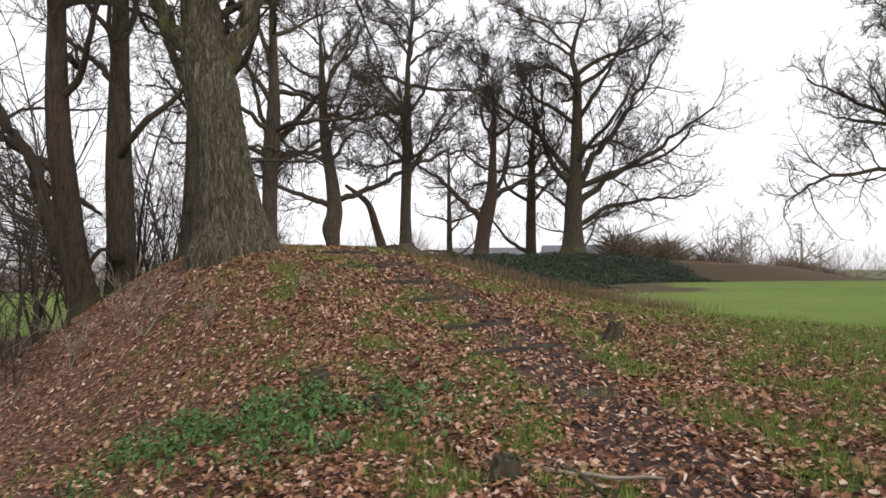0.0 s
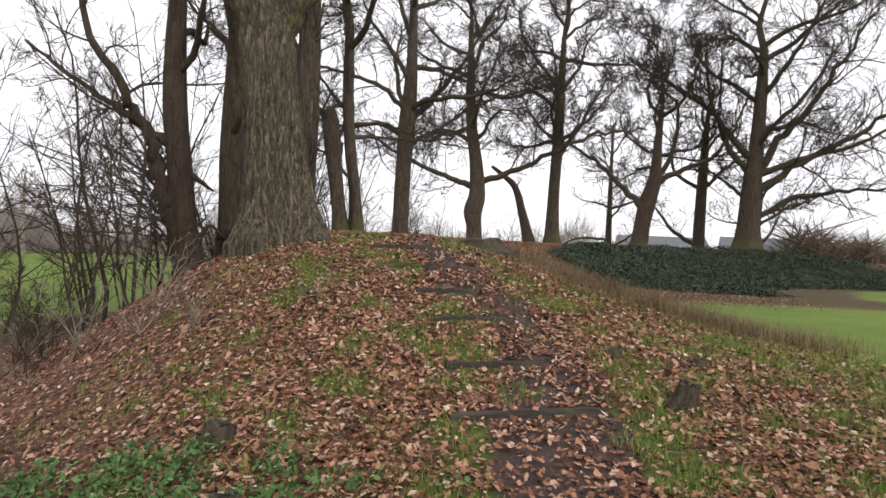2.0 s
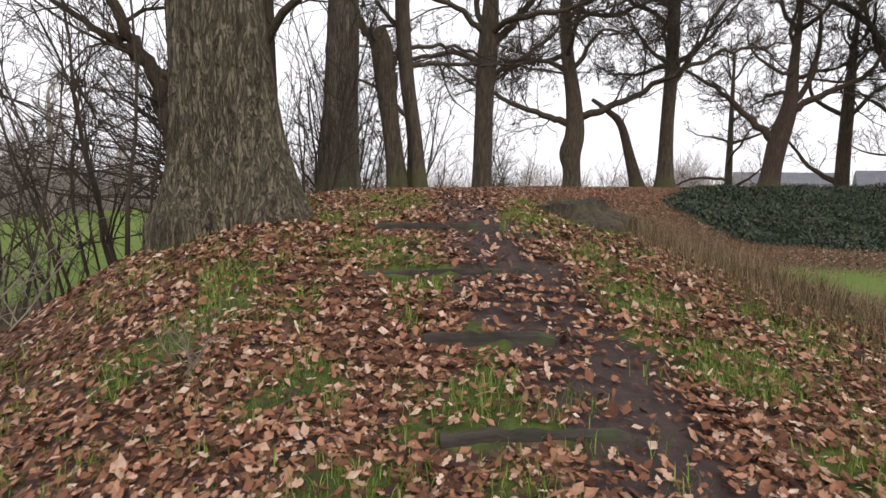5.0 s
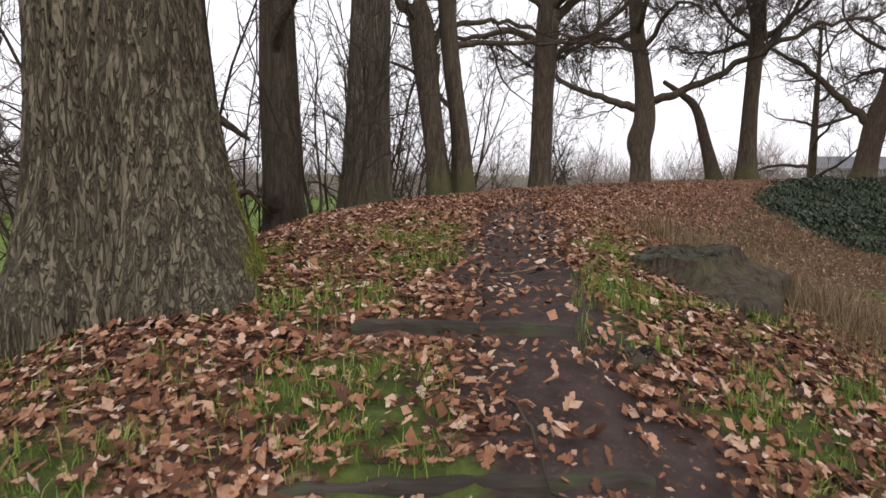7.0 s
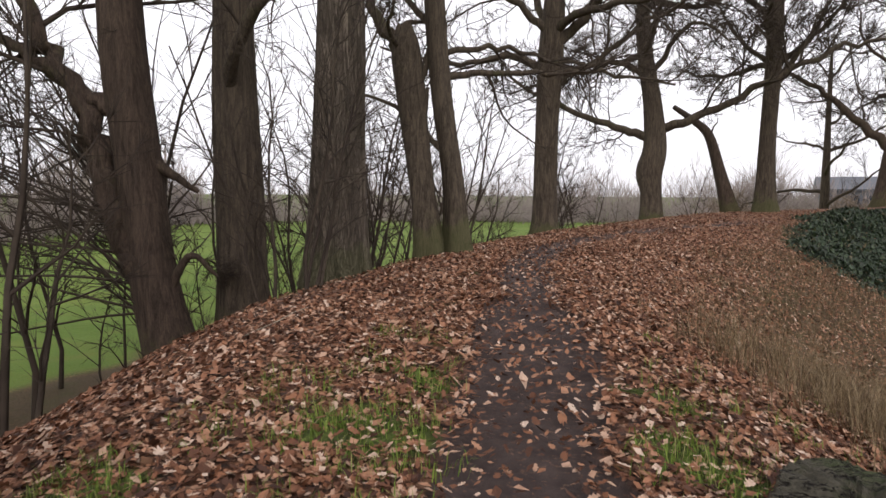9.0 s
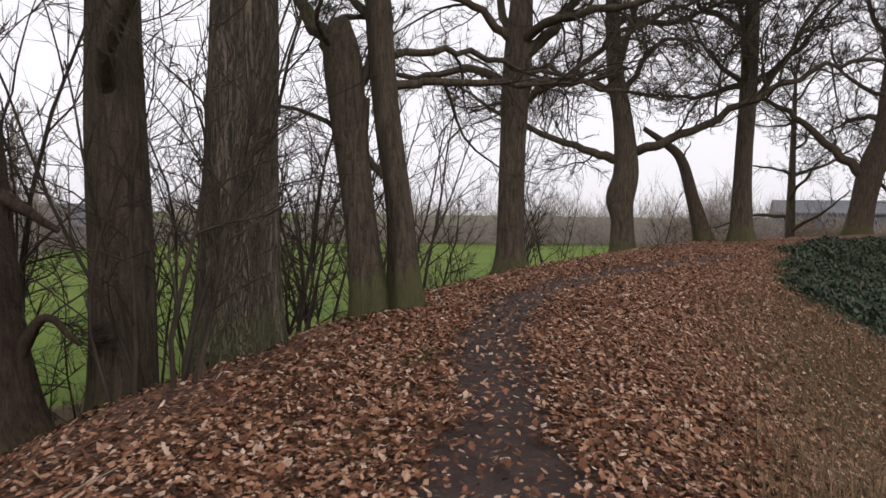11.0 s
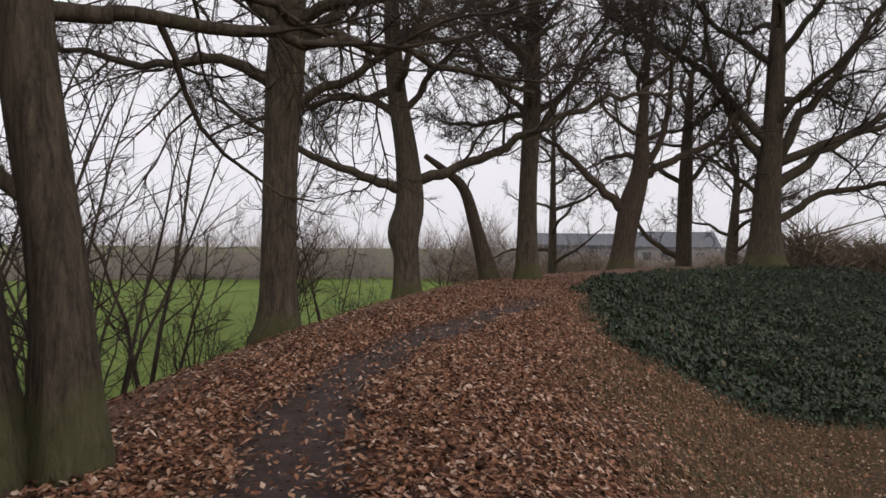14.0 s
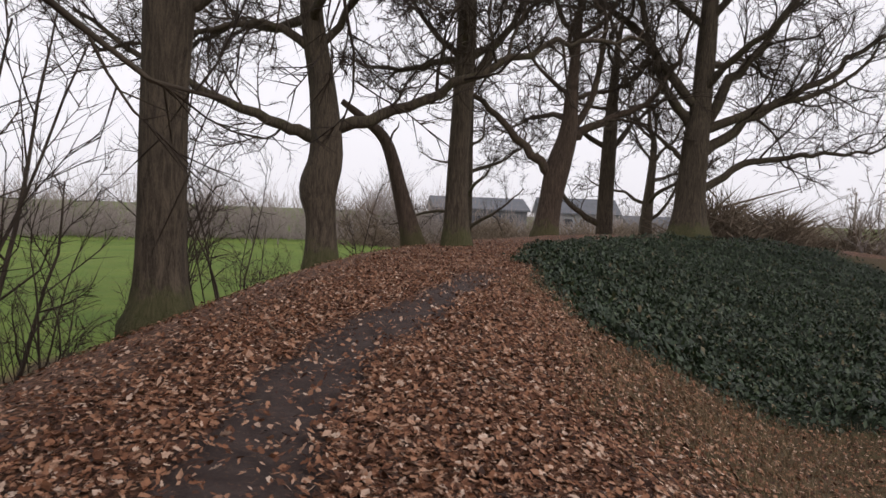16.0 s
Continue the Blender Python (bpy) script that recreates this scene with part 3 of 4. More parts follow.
tree("tree", (-6.95, 19.2), [(0, 0, 0, 0.40), (0.05, 0, 2.0, 0.35), (0.1, 0, 4.5, 0.33), (0.0, 0, 12.0, 0.15)], [(4.4, [(-0.7, 0, 1.2), (-1.2, 0, 3.0)], 0.2)],
     BARK_PALE, "bare ash tree with pale finely ridged bark", seed=7, top=11, tall=15.0, low=0.36, thin=0.006, sides=64, rows=60, ridge=0.02)
tree("tree", (-6.62, 21.4), [(0, 0, 0, 0.25), (-0.12, 0, 0.9, 0.21), (-0.3, 0.05, 1.9, 0.22), (-0.45, 0.1, 2.8, 0.25), (-0.55, 0.1, 3.5, 0.24), (-0.58, 0.1, 3.9, 0.13)],
     [(3.2, [(-0.5, 0, 0.6), (-1.0, 0.1, 1.4), (-1.9, 0.2, 2.6)], 0.13), (2.0, [(0.16, 0, 0.25), (0.24, 0, 0.7)], 0.10)], BARK_DARK, "gnarled dark trunk with a broken-off top", seed=8, top=4, tall=4.2, low=0.6, top_len=2.5, sides=30)
tree("tree", (-6.25, 21.65), [(0, 0, 0, 0.23), (-0.08, 0, 1.2, 0.18), (-0.3, 0, 2.6, 0.17), (-0.45, 0, 4.2, 0.16), (-0.6, 0, 7.0, 0.12)],
     [(1.3, [(-0.3, -0.1, 0.35), (-1.0, -0.2, 0.95), (-2.0, -0.2, 1.3)], 0.06), (2.9, [(0.7, 0.6, 0.1), (2.0, 1.6, 0.15), (3.4, 2.6, 0.0)], 0.06), (3.1, [(0.7, 0.9, 0.2), (1.6, 2.2, 0.1), (2.4, 3.6, 0.3)], 0.05), (3.6, [(-0.6, 0.1, 0.6), (-1.4, 0.2, 1.6)], 0.07)],
     BARK_DARK, "dark leaning bare tree with long level branches", seed=9, top=8, tall=12.0, low=0.4, sides=30)
tree("tree", (-7.8, 30.8), [(0, 0, 0, 0.42), (0, 0, 1.0, 0.37), (0.02, 0, 3.5, 0.34), (0.1, 0, 5.5, 0.36), (0.2, 0, 8.0, 0.25), (0.1, 0, 13.0, 0.1)],
     [(5.0, [(0.9, 0, 0.9), (2.2, 0, 2.4), (3.6, 0, 4.6)], 0.18), (4.2, [(1.4, 0, 0.8), (3.4, 0.3, 2.0), (5.4, 0.3, 2.6)], 0.1), (4.7, [(-1.2, -0.3, 0.5), (-3.0, -0.6, 0.4), (-5.2, -1.0, 1.0)], 0.13), (5.6, [(-1.0, -0.8, 0.9), (-2.6, -2.2, 1.3), (-4.0, -4.0, 1.2)], 0.12)],
     BARK_DARK, "tall straight bare oak with a flared base", seed=10, counts=(11, 10, 9), thin=0.007, crook=0.22, top=13, tall=16.0, low=0.32, top_len=6.0, sides=32, flare=0.45, reach=0.35)
tree("tree", (-6.35, 39.9), [(0, 0, 0, 0.46), (-0.05, 0, 1.4, 0.42), (-0.15, 0, 2.2, 0.52), (0.05, 0, 3.2, 0.45), (-0.1, 0, 5.0, 0.36), (-0.5, 0, 7.5, 0.30), (-0.7, 0, 12.0, 0.14)],
     [(3.4, [(-1.6, 0, 0.5), (-4.0, -0.5, 1.5), (-6.5, -0.8, 3.0)], 0.19), (3.7, [(1.5, 0, 0.3), (4.0, 0, 1.5), (6.5, 0, 2.6), (9.0, 0, 2.8)], 0.19),
      (5.6, [(-1.5, 0, 0.6), (-3.5, 0, 0.2), (-6.0, 0, -0.4)], 0.13)],
     BARK_DARK, "crooked bare oak with a swollen burl and two great arms", seed=11, counts=(12, 10, 9), thin=0.009, crook=0.24, top=13, tall=16.0, low=0.3, top_len=6.5, sides=32)
tree("dead_tree", (-3.65, 43.3), [(0, 0, 0, 0.34), (-0.5, 0, 1.8, 0.25), (-1.0, 0, 3.4, 0.2), (-1.7, 0, 4.1, 0.15), (-2.5, 0, 4.7, 0.1)], [], BARK_RED, "leaning dead tree with a hooked top", seed=12, counts=(3, 2, 2), top=2, top_len=1.5, tall=4.5, low=0.6)
tree("tree", (-2.3, 42.7), [(0, 0, 0, 0.42), (0, 0, 3.0, 0.36), (0.1, 0, 6.0, 0.33), (0.2, 0, 12.0, 0.14)], [(5.4, [(1.4, 0, 1.0), (3.4, 0, 3.4)], 0.15), (5.6, [(-1.2, 0, 1.0), (-2.4, 0, 3.0)], 0.12)], BARK_DARK,
     "straight bare oak on the crest of the bank", seed=13, counts=(12, 10, 9), thin=0.011, crook=0.22, top=21, tall=18.0, low=0.24, top_len=6.5)
tree("tree", (0.65, 66.0), [(0, 0, 0, 0.36), (0, 0, 4.0, 0.3), (0, 0, 13.0, 0.1)], [], BARK_DARK, "slender bare tree behind the bank", seed=14, top=14, tall=16.0, low=0.15, top_len=5.0, counts=(8, 7, 8))
tree("tree", (2.9, 52.5), [(0, 0, 0, 0.55), (0.2, 0, 1.8, 0.5), (0.5, 0, 3.4, 0.55), (0.9, 0, 5.0, 0.45), (1.0, 0, 7.5, 0.3), (1.2, 0, 11.0, 0.12)],
     [(2.6, [(-1.6, 0, 1.8), (-3.6, 0, 3.6), (-6.0, 0, 5.0)], 0.26), (4.4, [(1.6, 0, 1.0), (3.6, 0, 1.9), (5.2, 0, 4.0), (6.0, 0, 6.8)], 0.22)], BARK_RED, "twisted reddish bare oak with heavy crooked limbs", seed=15, counts=(12, 10, 9), thin=0.011, crook=0.24, top=15, tall=17.0, low=0.24, top_len=7.0)
tree("tree", (7.5, 58.0), [(0, 0, 0, 0.5), (0, 0, 4.0, 0.45), (0.3, 0, 12.0, 0.15)], [(1.2, [(-2.0, 0, 1.2), (-4.0, 0, 4.0)], 0.2)], BARK_DARK, "bare tree with a propping lower limb", seed=16, counts=(9, 8, 6), thin=0.01, crook=0.22, top=15, tall=18.0, low=0.22, top_len=6.0)
tree("tree", (12.9, 66.0), [(0, 0, 0, 0.5), (0, 0, 4.0, 0.42), (0.3, 0, 9.0, 0.2)], [], BARK_DARK, "bare spreading tree behind the bank", seed=17, counts=(9, 8, 8), thin=0.012, crook=0.2, top=13, tall=15.0, low=0.2, top_len=6.0)
tree("tree", (10.1, 52.9), [(0, 0, 0, 0.85), (0, 0, 2.0, 0.7), (0.1, 0, 4.5, 0.68), (0.3, 0, 7.0, 0.5), (0.5, 0, 13.0, 0.3)],
     [(1.6, [(2.5, 0, 1.6), (6.0, 0, 2.2), (9.5, 0, 2.6)], 0.22), (3.4, [(3.0, 0, 2.2), (7.0, 0, 4.6), (11.0, 0, 7.5)], 0.28), (4.8, [(2.0, 0, 3.0), (4.5, 0, 6.5), (7.0, 0, 11.0)], 0.3),
      (4.6, [(-1.8, 0, 2.4), (-3.0, 0, 5.5), (-3.4, 0, 10.0)], 0.25), (2.6, [(-1.6, 0, 1.4), (-3.4, 0, 2.6)], 0.15)],
     BARK_DARK, "huge spreading bare oak at the end of the bank", seed=48, top=17, tall=21.0, low=0.2, top_len=10.0, counts=(12, 10, 9), sides=28, thin=0.011, crook=0.2)


# ---- saplings, shrubs and hedges ----
def shrub_mesh(name, seed, stems, high, wide, counts, r=0.018, material=None, lean=0.35, thin=0.004):
    """A mesh for each stem of a shrub, and last one for its twigs."""
    rng = np.random.RandomState(seed)
    made, fine = [], Tubes()
    for _ in range(stems):
        a, e = rng.uniform(0, 6.28), rng.uniform(0.2, 1.0)
        way = np.array((math.cos(a) * lean * e, math.sin(a) * lean * e, 1.0))
        p0 = np.array((rng.normal(0, wide * 0.3), rng.normal(0, wide * 0.3), -0.1))
        ll = high * rng.uniform(0.5, 1.1)
        bp, br = wander(rng, p0, way, ll, r * rng.uniform(0.6, 1.2), r * 0.25, 8, 0.12, 0.01)
        tb = Tubes()
        tb.add(bp, br, 4)
        made.append(tb.mesh("stem", material or TWIG))
        sprout(rng, fine, bp, br, ll * 0.42, 1, counts, 0.16, 0.03, 0.2, thin)
    return made + [fine.mesh("crown", material or TWIG)]


def grow(name, meshes, x, y, turn, size, label, category, group, drop=0.0):
    root = new(name)
    root.matrix_world = pose(x, y, float(height(x, y)) - drop, 0, 0, turn) @ Matrix.Scale(size, 4)
    for me in meshes[:-1]:
        piece("stem", me, root)
    piece("crown", meshes[-1], root)
    return tagged(root, label, category, group)


SAPLINGS = [shrub_mesh("sapling", 40 + i, 2 + i % 2, 3.4, 0.25, (8, 8), 0.024, None, 0.22) for i in range(4)]
BRUSH = [shrub_mesh("brushwood", 50 + i, 8, 1.5, 0.8, (5, 6), 0.011, None, 0.7) for i in range(3)]
PALE_BRUSH = [shrub_mesh("brushwood", 56 + i, 6, 1.2, 0.5, (3, 3), 0.009, TWIG_GREY, 0.9) for i in range(2)]
# hedge shrubs take the pale twig colour with haze painted in
HEDGE = [shrub_mesh("hedge_shrub", 60 + i, 10, 3.4, 2.6, (5, 6), 0.03, TWIG_HAZED, 0.6, 0.013) for i in range(3)]

rng = np.random.RandomState(77)
# thin young trees along the outer foot of the bank
for i in range(42):
    k = rng.uniform(92, 215)
    j = int(k)
    off = rng.uniform(4.2, 9.5)
    x, y = RIDGE[j, 0] - TANGENT[j, 1] * off, RIDGE[j, 1] + TANGENT[j, 0] * off
    grow("sapling", SAPLINGS[i % 4], x, y, rng.uniform(0, 360), rng.uniform(0.7, 1.7), "thin bare sapling on the bank's outer slope", "sapling", "saplings along the field edge")
for i in range(20):
    j = int(rng.uniform(100, 215))
    off = rng.uniform(4.6, 9.2)
    x, y = RIDGE[j, 0] - TANGENT[j, 1] * off, RIDGE[j, 1] + TANGENT[j, 0] * off
    grow("brushwood", BRUSH[i % 3], x, y, rng.uniform(0, 360), rng.uniform(0.6, 1.2), "tangle of bare brushwood at the field edge", "shrub", "brushwood along the field edge")
for i in range(13):
    j = int(rng.uniform(104, 158))
    off = rng.uniform(5.5, 10.5)
    x, y = RIDGE[j, 0] - TANGENT[j, 1] * off, RIDGE[j, 1] + TANGENT[j, 0] * off
    grow("young_tree", SAPLINGS[i % 4], x, y, rng.uniform(0, 360), rng.uniform(2.0, 3.2), "slender bare young tree at the field edge", "tree", "young trees along the field edge")
# stems close beside the pale ash
for x, y, s, t in ((-6.2, 17.6, 1.3, 10), (-6.5, 18.1, 1.5, 60), (-6.9, 17.8, 1.2, 150), (-7.4, 18.3, 1.4, 220), (-7.8, 19.5, 1.3, 300), (-8.2, 22.0, 1.4, 35), (-8.0, 24.0, 1.2, 95), (-9.8, 28.6, 2.1, 20), (-10.8, 31.4, 2.3, 111), (-7.6, 33.3, 1.3, 200), (-9.2, 34.6, 1.9, 77), (-11.4, 27.0, 2.2, 160), (-9.0, 37.5, 1.6, 240)):
    grow("sapling", SAPLINGS[int(t) % 4], x, y, t, s, "slim bare sapling among the larger trees", "sapling", "saplings along the field edge")
# bleached dead stems beside the steps
for x, y, s, t in ((-3.9, 9.4, 1.0, 20), (-3.0, 8.9, 0.7, 80), (-5.2, 9.6, 1.1, 140), (-5.9, 8.7, 1.0, 210), (-1.75, 9.2, 0.5, 300), (-6.8, 10.4, 1.2, 330), (-4.6, 10.6, 1.0, 30)):
    grow("brushwood", PALE_BRUSH[int(t) % 2], x, y, t, s, "bleached dead stems rising from leaf litter", "shrub", "dead stems by the steps")
for x, y, s, t in ((-6.3, 9.9, 0.9, 10), (-7.4, 11.2, 1.1, 130), (-8.4, 12.4, 1.3, 300)):
    grow("brushwood", BRUSH[int(t) % 3], x, y, t, s, "dark bare brushwood on the bank's outer slope", "shrub", "brushwood along the field edge")

# the far edge of the left field
line = spline([(-30, 12), (-40, 28), (-52, 42), (-62, 58), (-60, 76), (-46, 90), (-30, 96), (-12, 100), (6, 108)], 9)
for i, (x, y) in enumerate(line[::3]):
    for k in range(1):
        s = (2.1 if i < 9 else 1.35) * rng.uniform(0.75, 1.2)
        grow("hedge_shrub", HEDGE[(i + k) % 3], x + rng.normal(0, 2) - 3 * k, y + rng.normal(0, 2) + 3 * k, rng.uniform(0, 360), s, "grey-brown bare hedgerow beyond the field", "hedge", "far hedgerow", 0.1)
# thicket on the right beyond the bank, and the field's far edge
for i in range(8):
    x, y = 24 + rng.normal(0, 4.0), 64 + rng.normal(0, 3.0)
    grow("hedge_shrub", HEDGE[i % 3], x, y, rng.uniform(0, 360), rng.uniform(1.0, 1.75), "brown bare thicket at the meadow's edge", "hedge", "thicket", 0.1)
for i in range(20):
    u = i / 19
    grow("hedge_shrub", HEDGE[i % 3], 32 + 62 * u + rng.normal(0, 1), 104 - 26 * u + rng.normal(0, 1.5), rng.uniform(0, 360), rng.uniform(0.6, 0.95), "low hedge along the far side of the meadow", "hedge", "meadow hedge", 0.1)

# trees out in the fields
def far_wood(nodes, high, deep, per_metre, seed, material=TWIG_HAZED, lean=0.38):
    """A long belt of distant bare woodland, thousands of upright twigs in clumps of uneven height."""
    r = np.random.RandomState(seed)
    belt = spline(nodes, 40)
    run = np.sqrt((np.diff(belt[:, :2], axis=0) ** 2).sum(1)).sum()
    n = int(run * per_metre)
    k = r.randint(0, len(belt) - 1, n)
    u = r.uniform(0, 1, n)[:, None]
    c = belt[k] * (1 - u) + belt[k + 1] * u
    x, y = c[:, 0] + r.normal(0, deep, n), c[:, 1] + r.normal(0, deep, n)
    top = high * c[:, 2] * np.clip(0.62 + 0.9 * lumps(x, y, 18, seed) + 0.8 * lumps(x, y, 6, seed + 1), 0.15, 1.7)
    z0 = height(x, y) + top * 0.75 * r.uniform(0, 1, n) ** 1.9
    way = np.stack([r.normal(0, lean, n), r.normal(0, lean, n), np.ones(n)], -1)
    way /= np.sqrt(1 + 0.6 * lean * lean)
    tb = Tubes()
    tb.straight(np.stack([x, y, z0], -1), way, top * r.uniform(0.2, 0.5, n), r.uniform(0.02, 0.055, n))
    tagged(new("far_woods", tb.mesh("far_woods", material)), "grey-brown belt of distant bare woodland", "woods", kind="stuff")


# belts without a material of their own wear the painted-in haze
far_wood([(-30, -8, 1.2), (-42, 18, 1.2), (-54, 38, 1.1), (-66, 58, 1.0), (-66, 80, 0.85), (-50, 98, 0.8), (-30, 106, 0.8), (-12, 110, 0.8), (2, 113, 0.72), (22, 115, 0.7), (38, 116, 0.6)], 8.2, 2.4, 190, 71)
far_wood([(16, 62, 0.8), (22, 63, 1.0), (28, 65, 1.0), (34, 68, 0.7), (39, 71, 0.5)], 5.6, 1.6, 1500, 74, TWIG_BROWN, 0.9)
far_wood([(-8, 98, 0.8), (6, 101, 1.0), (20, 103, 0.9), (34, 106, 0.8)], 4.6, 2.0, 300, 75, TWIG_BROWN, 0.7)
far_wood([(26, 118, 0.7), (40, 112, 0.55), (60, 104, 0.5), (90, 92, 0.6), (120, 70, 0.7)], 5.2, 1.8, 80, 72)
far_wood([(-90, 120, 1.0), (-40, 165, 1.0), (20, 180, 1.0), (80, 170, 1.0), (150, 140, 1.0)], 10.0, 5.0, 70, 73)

# trunk and twigs both in the haze-lightened colour
far_tree = tree("field_tree", (54, 103), [(0, 0, 0, 0.3), (0, 0, 2.5, 0.25), (0, 0, 8.0, 0.08)], [], TWIG_HAZED, "round-headed bare tree far across the meadow", seed=31, top=10, top_len=3.2, counts=(6, 6, 7), sides=8, low=0.3, tall=8.0, twig=TWIG_HAZED, thin=0.014, rise=0.06)
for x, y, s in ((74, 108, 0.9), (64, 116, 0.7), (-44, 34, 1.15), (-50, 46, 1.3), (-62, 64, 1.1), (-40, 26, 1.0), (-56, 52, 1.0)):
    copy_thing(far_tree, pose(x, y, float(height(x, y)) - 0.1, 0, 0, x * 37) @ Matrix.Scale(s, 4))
tree("tree", (28.0, 38.0), [(0, 0, 0, 0.6), (0, 0, 3.0, 0.5), (0, 0, 8.0, 0.4), (0, 0, 17.0, 0.1)], [(5.0, [(-3.0, 0, 1.0), (-6.5, 0.5, 0.6), (-8.5, 0.8, -0.6)], 0.16), (7.0, [(-3.5, 1, 2.0), (-7.0, 1, 3.6)], 0.18)],
     BARK_DARK, "large bare tree standing in the meadow", seed=33, top=18, top_len=8.5, tall=18.0, counts=(12, 10, 9), low=0.22, thin=0.01, crook=0.22)


# ---- timber steps ----
def sleeper(seed, length, tall=0.16, deep=0.055):
    """A weathered board on edge, uneven along its length, with chamfered edges."""
    r = np.random.RandomState(seed)
    bm = bmesh.new()
    prof = [(-0.5, -0.5), (0.5, -0.5), (0.5, 0.38), (0.36, 0.5), (-0.36, 0.5), (-0.5, 0.38)]
    n = 14
    rings = []
    for i in range(n + 1):
        x = length * (i / n - 0.5)
        w, up = r.normal(0, 0.004), r.normal(0, 0.005) - (0.015 if i in (0, n) else 0)
        rings.append([bm.verts.new((x, a * deep + w + r.normal(0, 0.002), b * tall + (up if b > 0 else 0))) for a, b in prof])
    for p, q in zip(rings, rings[1:]):
        for i in range(6):
            bm.faces.new((p[i], p[(i + 1) % 6], q[(i + 1) % 6], q[i]))
    bm.faces.new(rings[0])
    bm.faces.new(rings[-1][::-1])
    bmesh.ops.recalc_face_normals(bm, faces=bm.faces)
    me = bpy.data.meshes.new("step_timber")
    bm.to_mesh(me)
    bm.free()
    me.materials.append(TIMBER)
    return me


for i, (x, y, ln, turn) in enumerate(STEPS):
    ob = new("step_timber", sleeper(100 + i, ln))
    ob.matrix_world = pose(x, y, float(height(x, y)) - 0.056 - 0.01 * float(smooth(8, 12, y)), 0, (-1.5, 1, -0.6, 0.8, -1, 0.5)[i], turn)
    tagged(ob, "dark weathered timber holding an earth step", "step", "earth steps")


# ---- stumps ----
def stump(name, place, r, high, seed, label, tilt=(0, 0), rows=9, sides=40, flare=0.7, hollow=0.3, rough=0.12):
    rr = np.random.RandomState(seed)
    x, y = place
    root = new(name)
    root.matrix_world = pose(x, y, float(height(x, y)), *tilt)
    tagged(root, label, "stump")
    out = swell(0, seed, 0.34, flare, high * 0.4, 0.05)
    z = np.linspace(-0.15, high, rows)
    tb = Tubes()
    pts = np.stack([np.zeros(rows), np.zeros(rows), z], -1)
    tb.add(pts, np.full(rows, r), sides, lambda a, n: out(a, n, z), np.full(rows, 0.3))
    ang = np.arange(sides) * 6.283185 / sides
    tb.v[0][-sides:, 2] += 0.012 * np.sin(3 * ang + seed) + 0.008 * np.sin(7 * ang) + rr.normal(0, 0.004, sides)
    rim = tb.v[0][-sides:]
    piece("stump_side", tb.mesh("stump_side", BARK_DARK), root)
    rings = [rim]
    for u in (0.85, 0.62, 0.42, 0.28, 0.12):
        q = rim * (u, u, 1)
        q[:, 2] += rr.normal(0, 0.003, sides) + 0.012 * np.sin(2 * ang + 4 * u) * (1 - u) - (hollow * high * (1 - u / 0.42) if u < 0.42 else 0)
        rings.append(q)
    v = np.vstack(rings)
    i = np.arange(5)[:, None] * sides
    j, k = np.arange(sides), (np.arange(sides) + 1) % sides
    f = np.stack([i + j, i + k, i + sides + k, i + sides + j], -1).reshape(-1, 4)
    piece("cut_top", mesh_from("cut_top", v, f, STUMP), root, "mossy sawn top with a rotted hollow")
    return root


stump("tree_stump", (-0.92, 14.1), 0.33, 0.2, 5, "broad mossy sawn tree stump with a hollow heart", (3, -4), flare=1.0, sides=150, rows=14)
stump("rotten_stump", (1.95, 7.95), 0.075, 0.2, 6, "small dark rotten stump beside the steps", (8, 10), sides=44)
stump("rotten_stump", (-1.17, 6.4), 0.08, 0.13, 7, "low dark rotten stump among leaves", (-10, 8), sides=44)
stump("rotten_stump", (-0.54, 5.5), 0.08, 0.08, 8, "low dark rotten stump among leaves", (5, -12), sides=44)
stump("rotten_stump", (0.35, 4.0), 0.07, 0.13, 9, "small mossy cut stump in the grass", (0, 6), sides=44)
stump("rotten_stump", (-0.85, 12.12), 0.055, 0.04, 10, "low dark broken stump by the top step", (12, 4), sides=44)
stump("rotten_stump", (1.42, 9.05), 0.06, 0.09, 11, "stubby dark peg in the grass", (0, 0), sides=12)
stump("rotten_stump", (2.2, 9.15), 0.06, 0.09, 12, "stubby dark peg in the grass", (0, 0), sides=12)


# ---- dropped sticks ----
def stick(x, y, turn, length, r, seed, mat, lift=0.02):
    q = np.random.RandomState(seed)
    pts, rad = wander(q, (0, 0, 0), (1, 0, 0), length, r, r * 0.5, 9, 0.1, 0)
    gx, gy = x + pts[:, 0] * math.cos(radians(turn)) - pts[:, 1] * math.sin(radians(turn)), y + pts[:, 0] * math.sin(radians(turn)) + pts[:, 1] * math.cos(radians(turn))
    line = np.stack([gx - x, gy - y, height(gx, gy) - float(height(x, y)) + lift + np.abs(pts[:, 2]) * 0.3], -1)
    tb = Tubes()
    tb.add(line, rad, 6)
    ob = new("stick", tb.mesh("stick", mat))
    ob.location = (x, y, float(height(x, y)))
    tagged(ob, "fallen bare stick lying on the ground", "stick", "fallen sticks")


stick(0.5, 4.2, -38, 0.9, 0.018, 1, TWIG_GREY)
stick(0.62, 4.3, -55, 0.7, 0.022, 2, TWIG)
for i in range(26):
    j = int(rng.uniform(45, 170))
    off = rng.normal(-1.2, 1.6)
    stick(RIDGE[j, 0] + TANGENT[j, 1] * off, RIDGE[j, 1] - TANGENT[j, 0] * off, rng.uniform(0, 360), rng.uniform(0.25, 0.9), rng.uniform(0.005, 0.012), 200 + i, TWIG if i % 3 else TWIG_GREY)


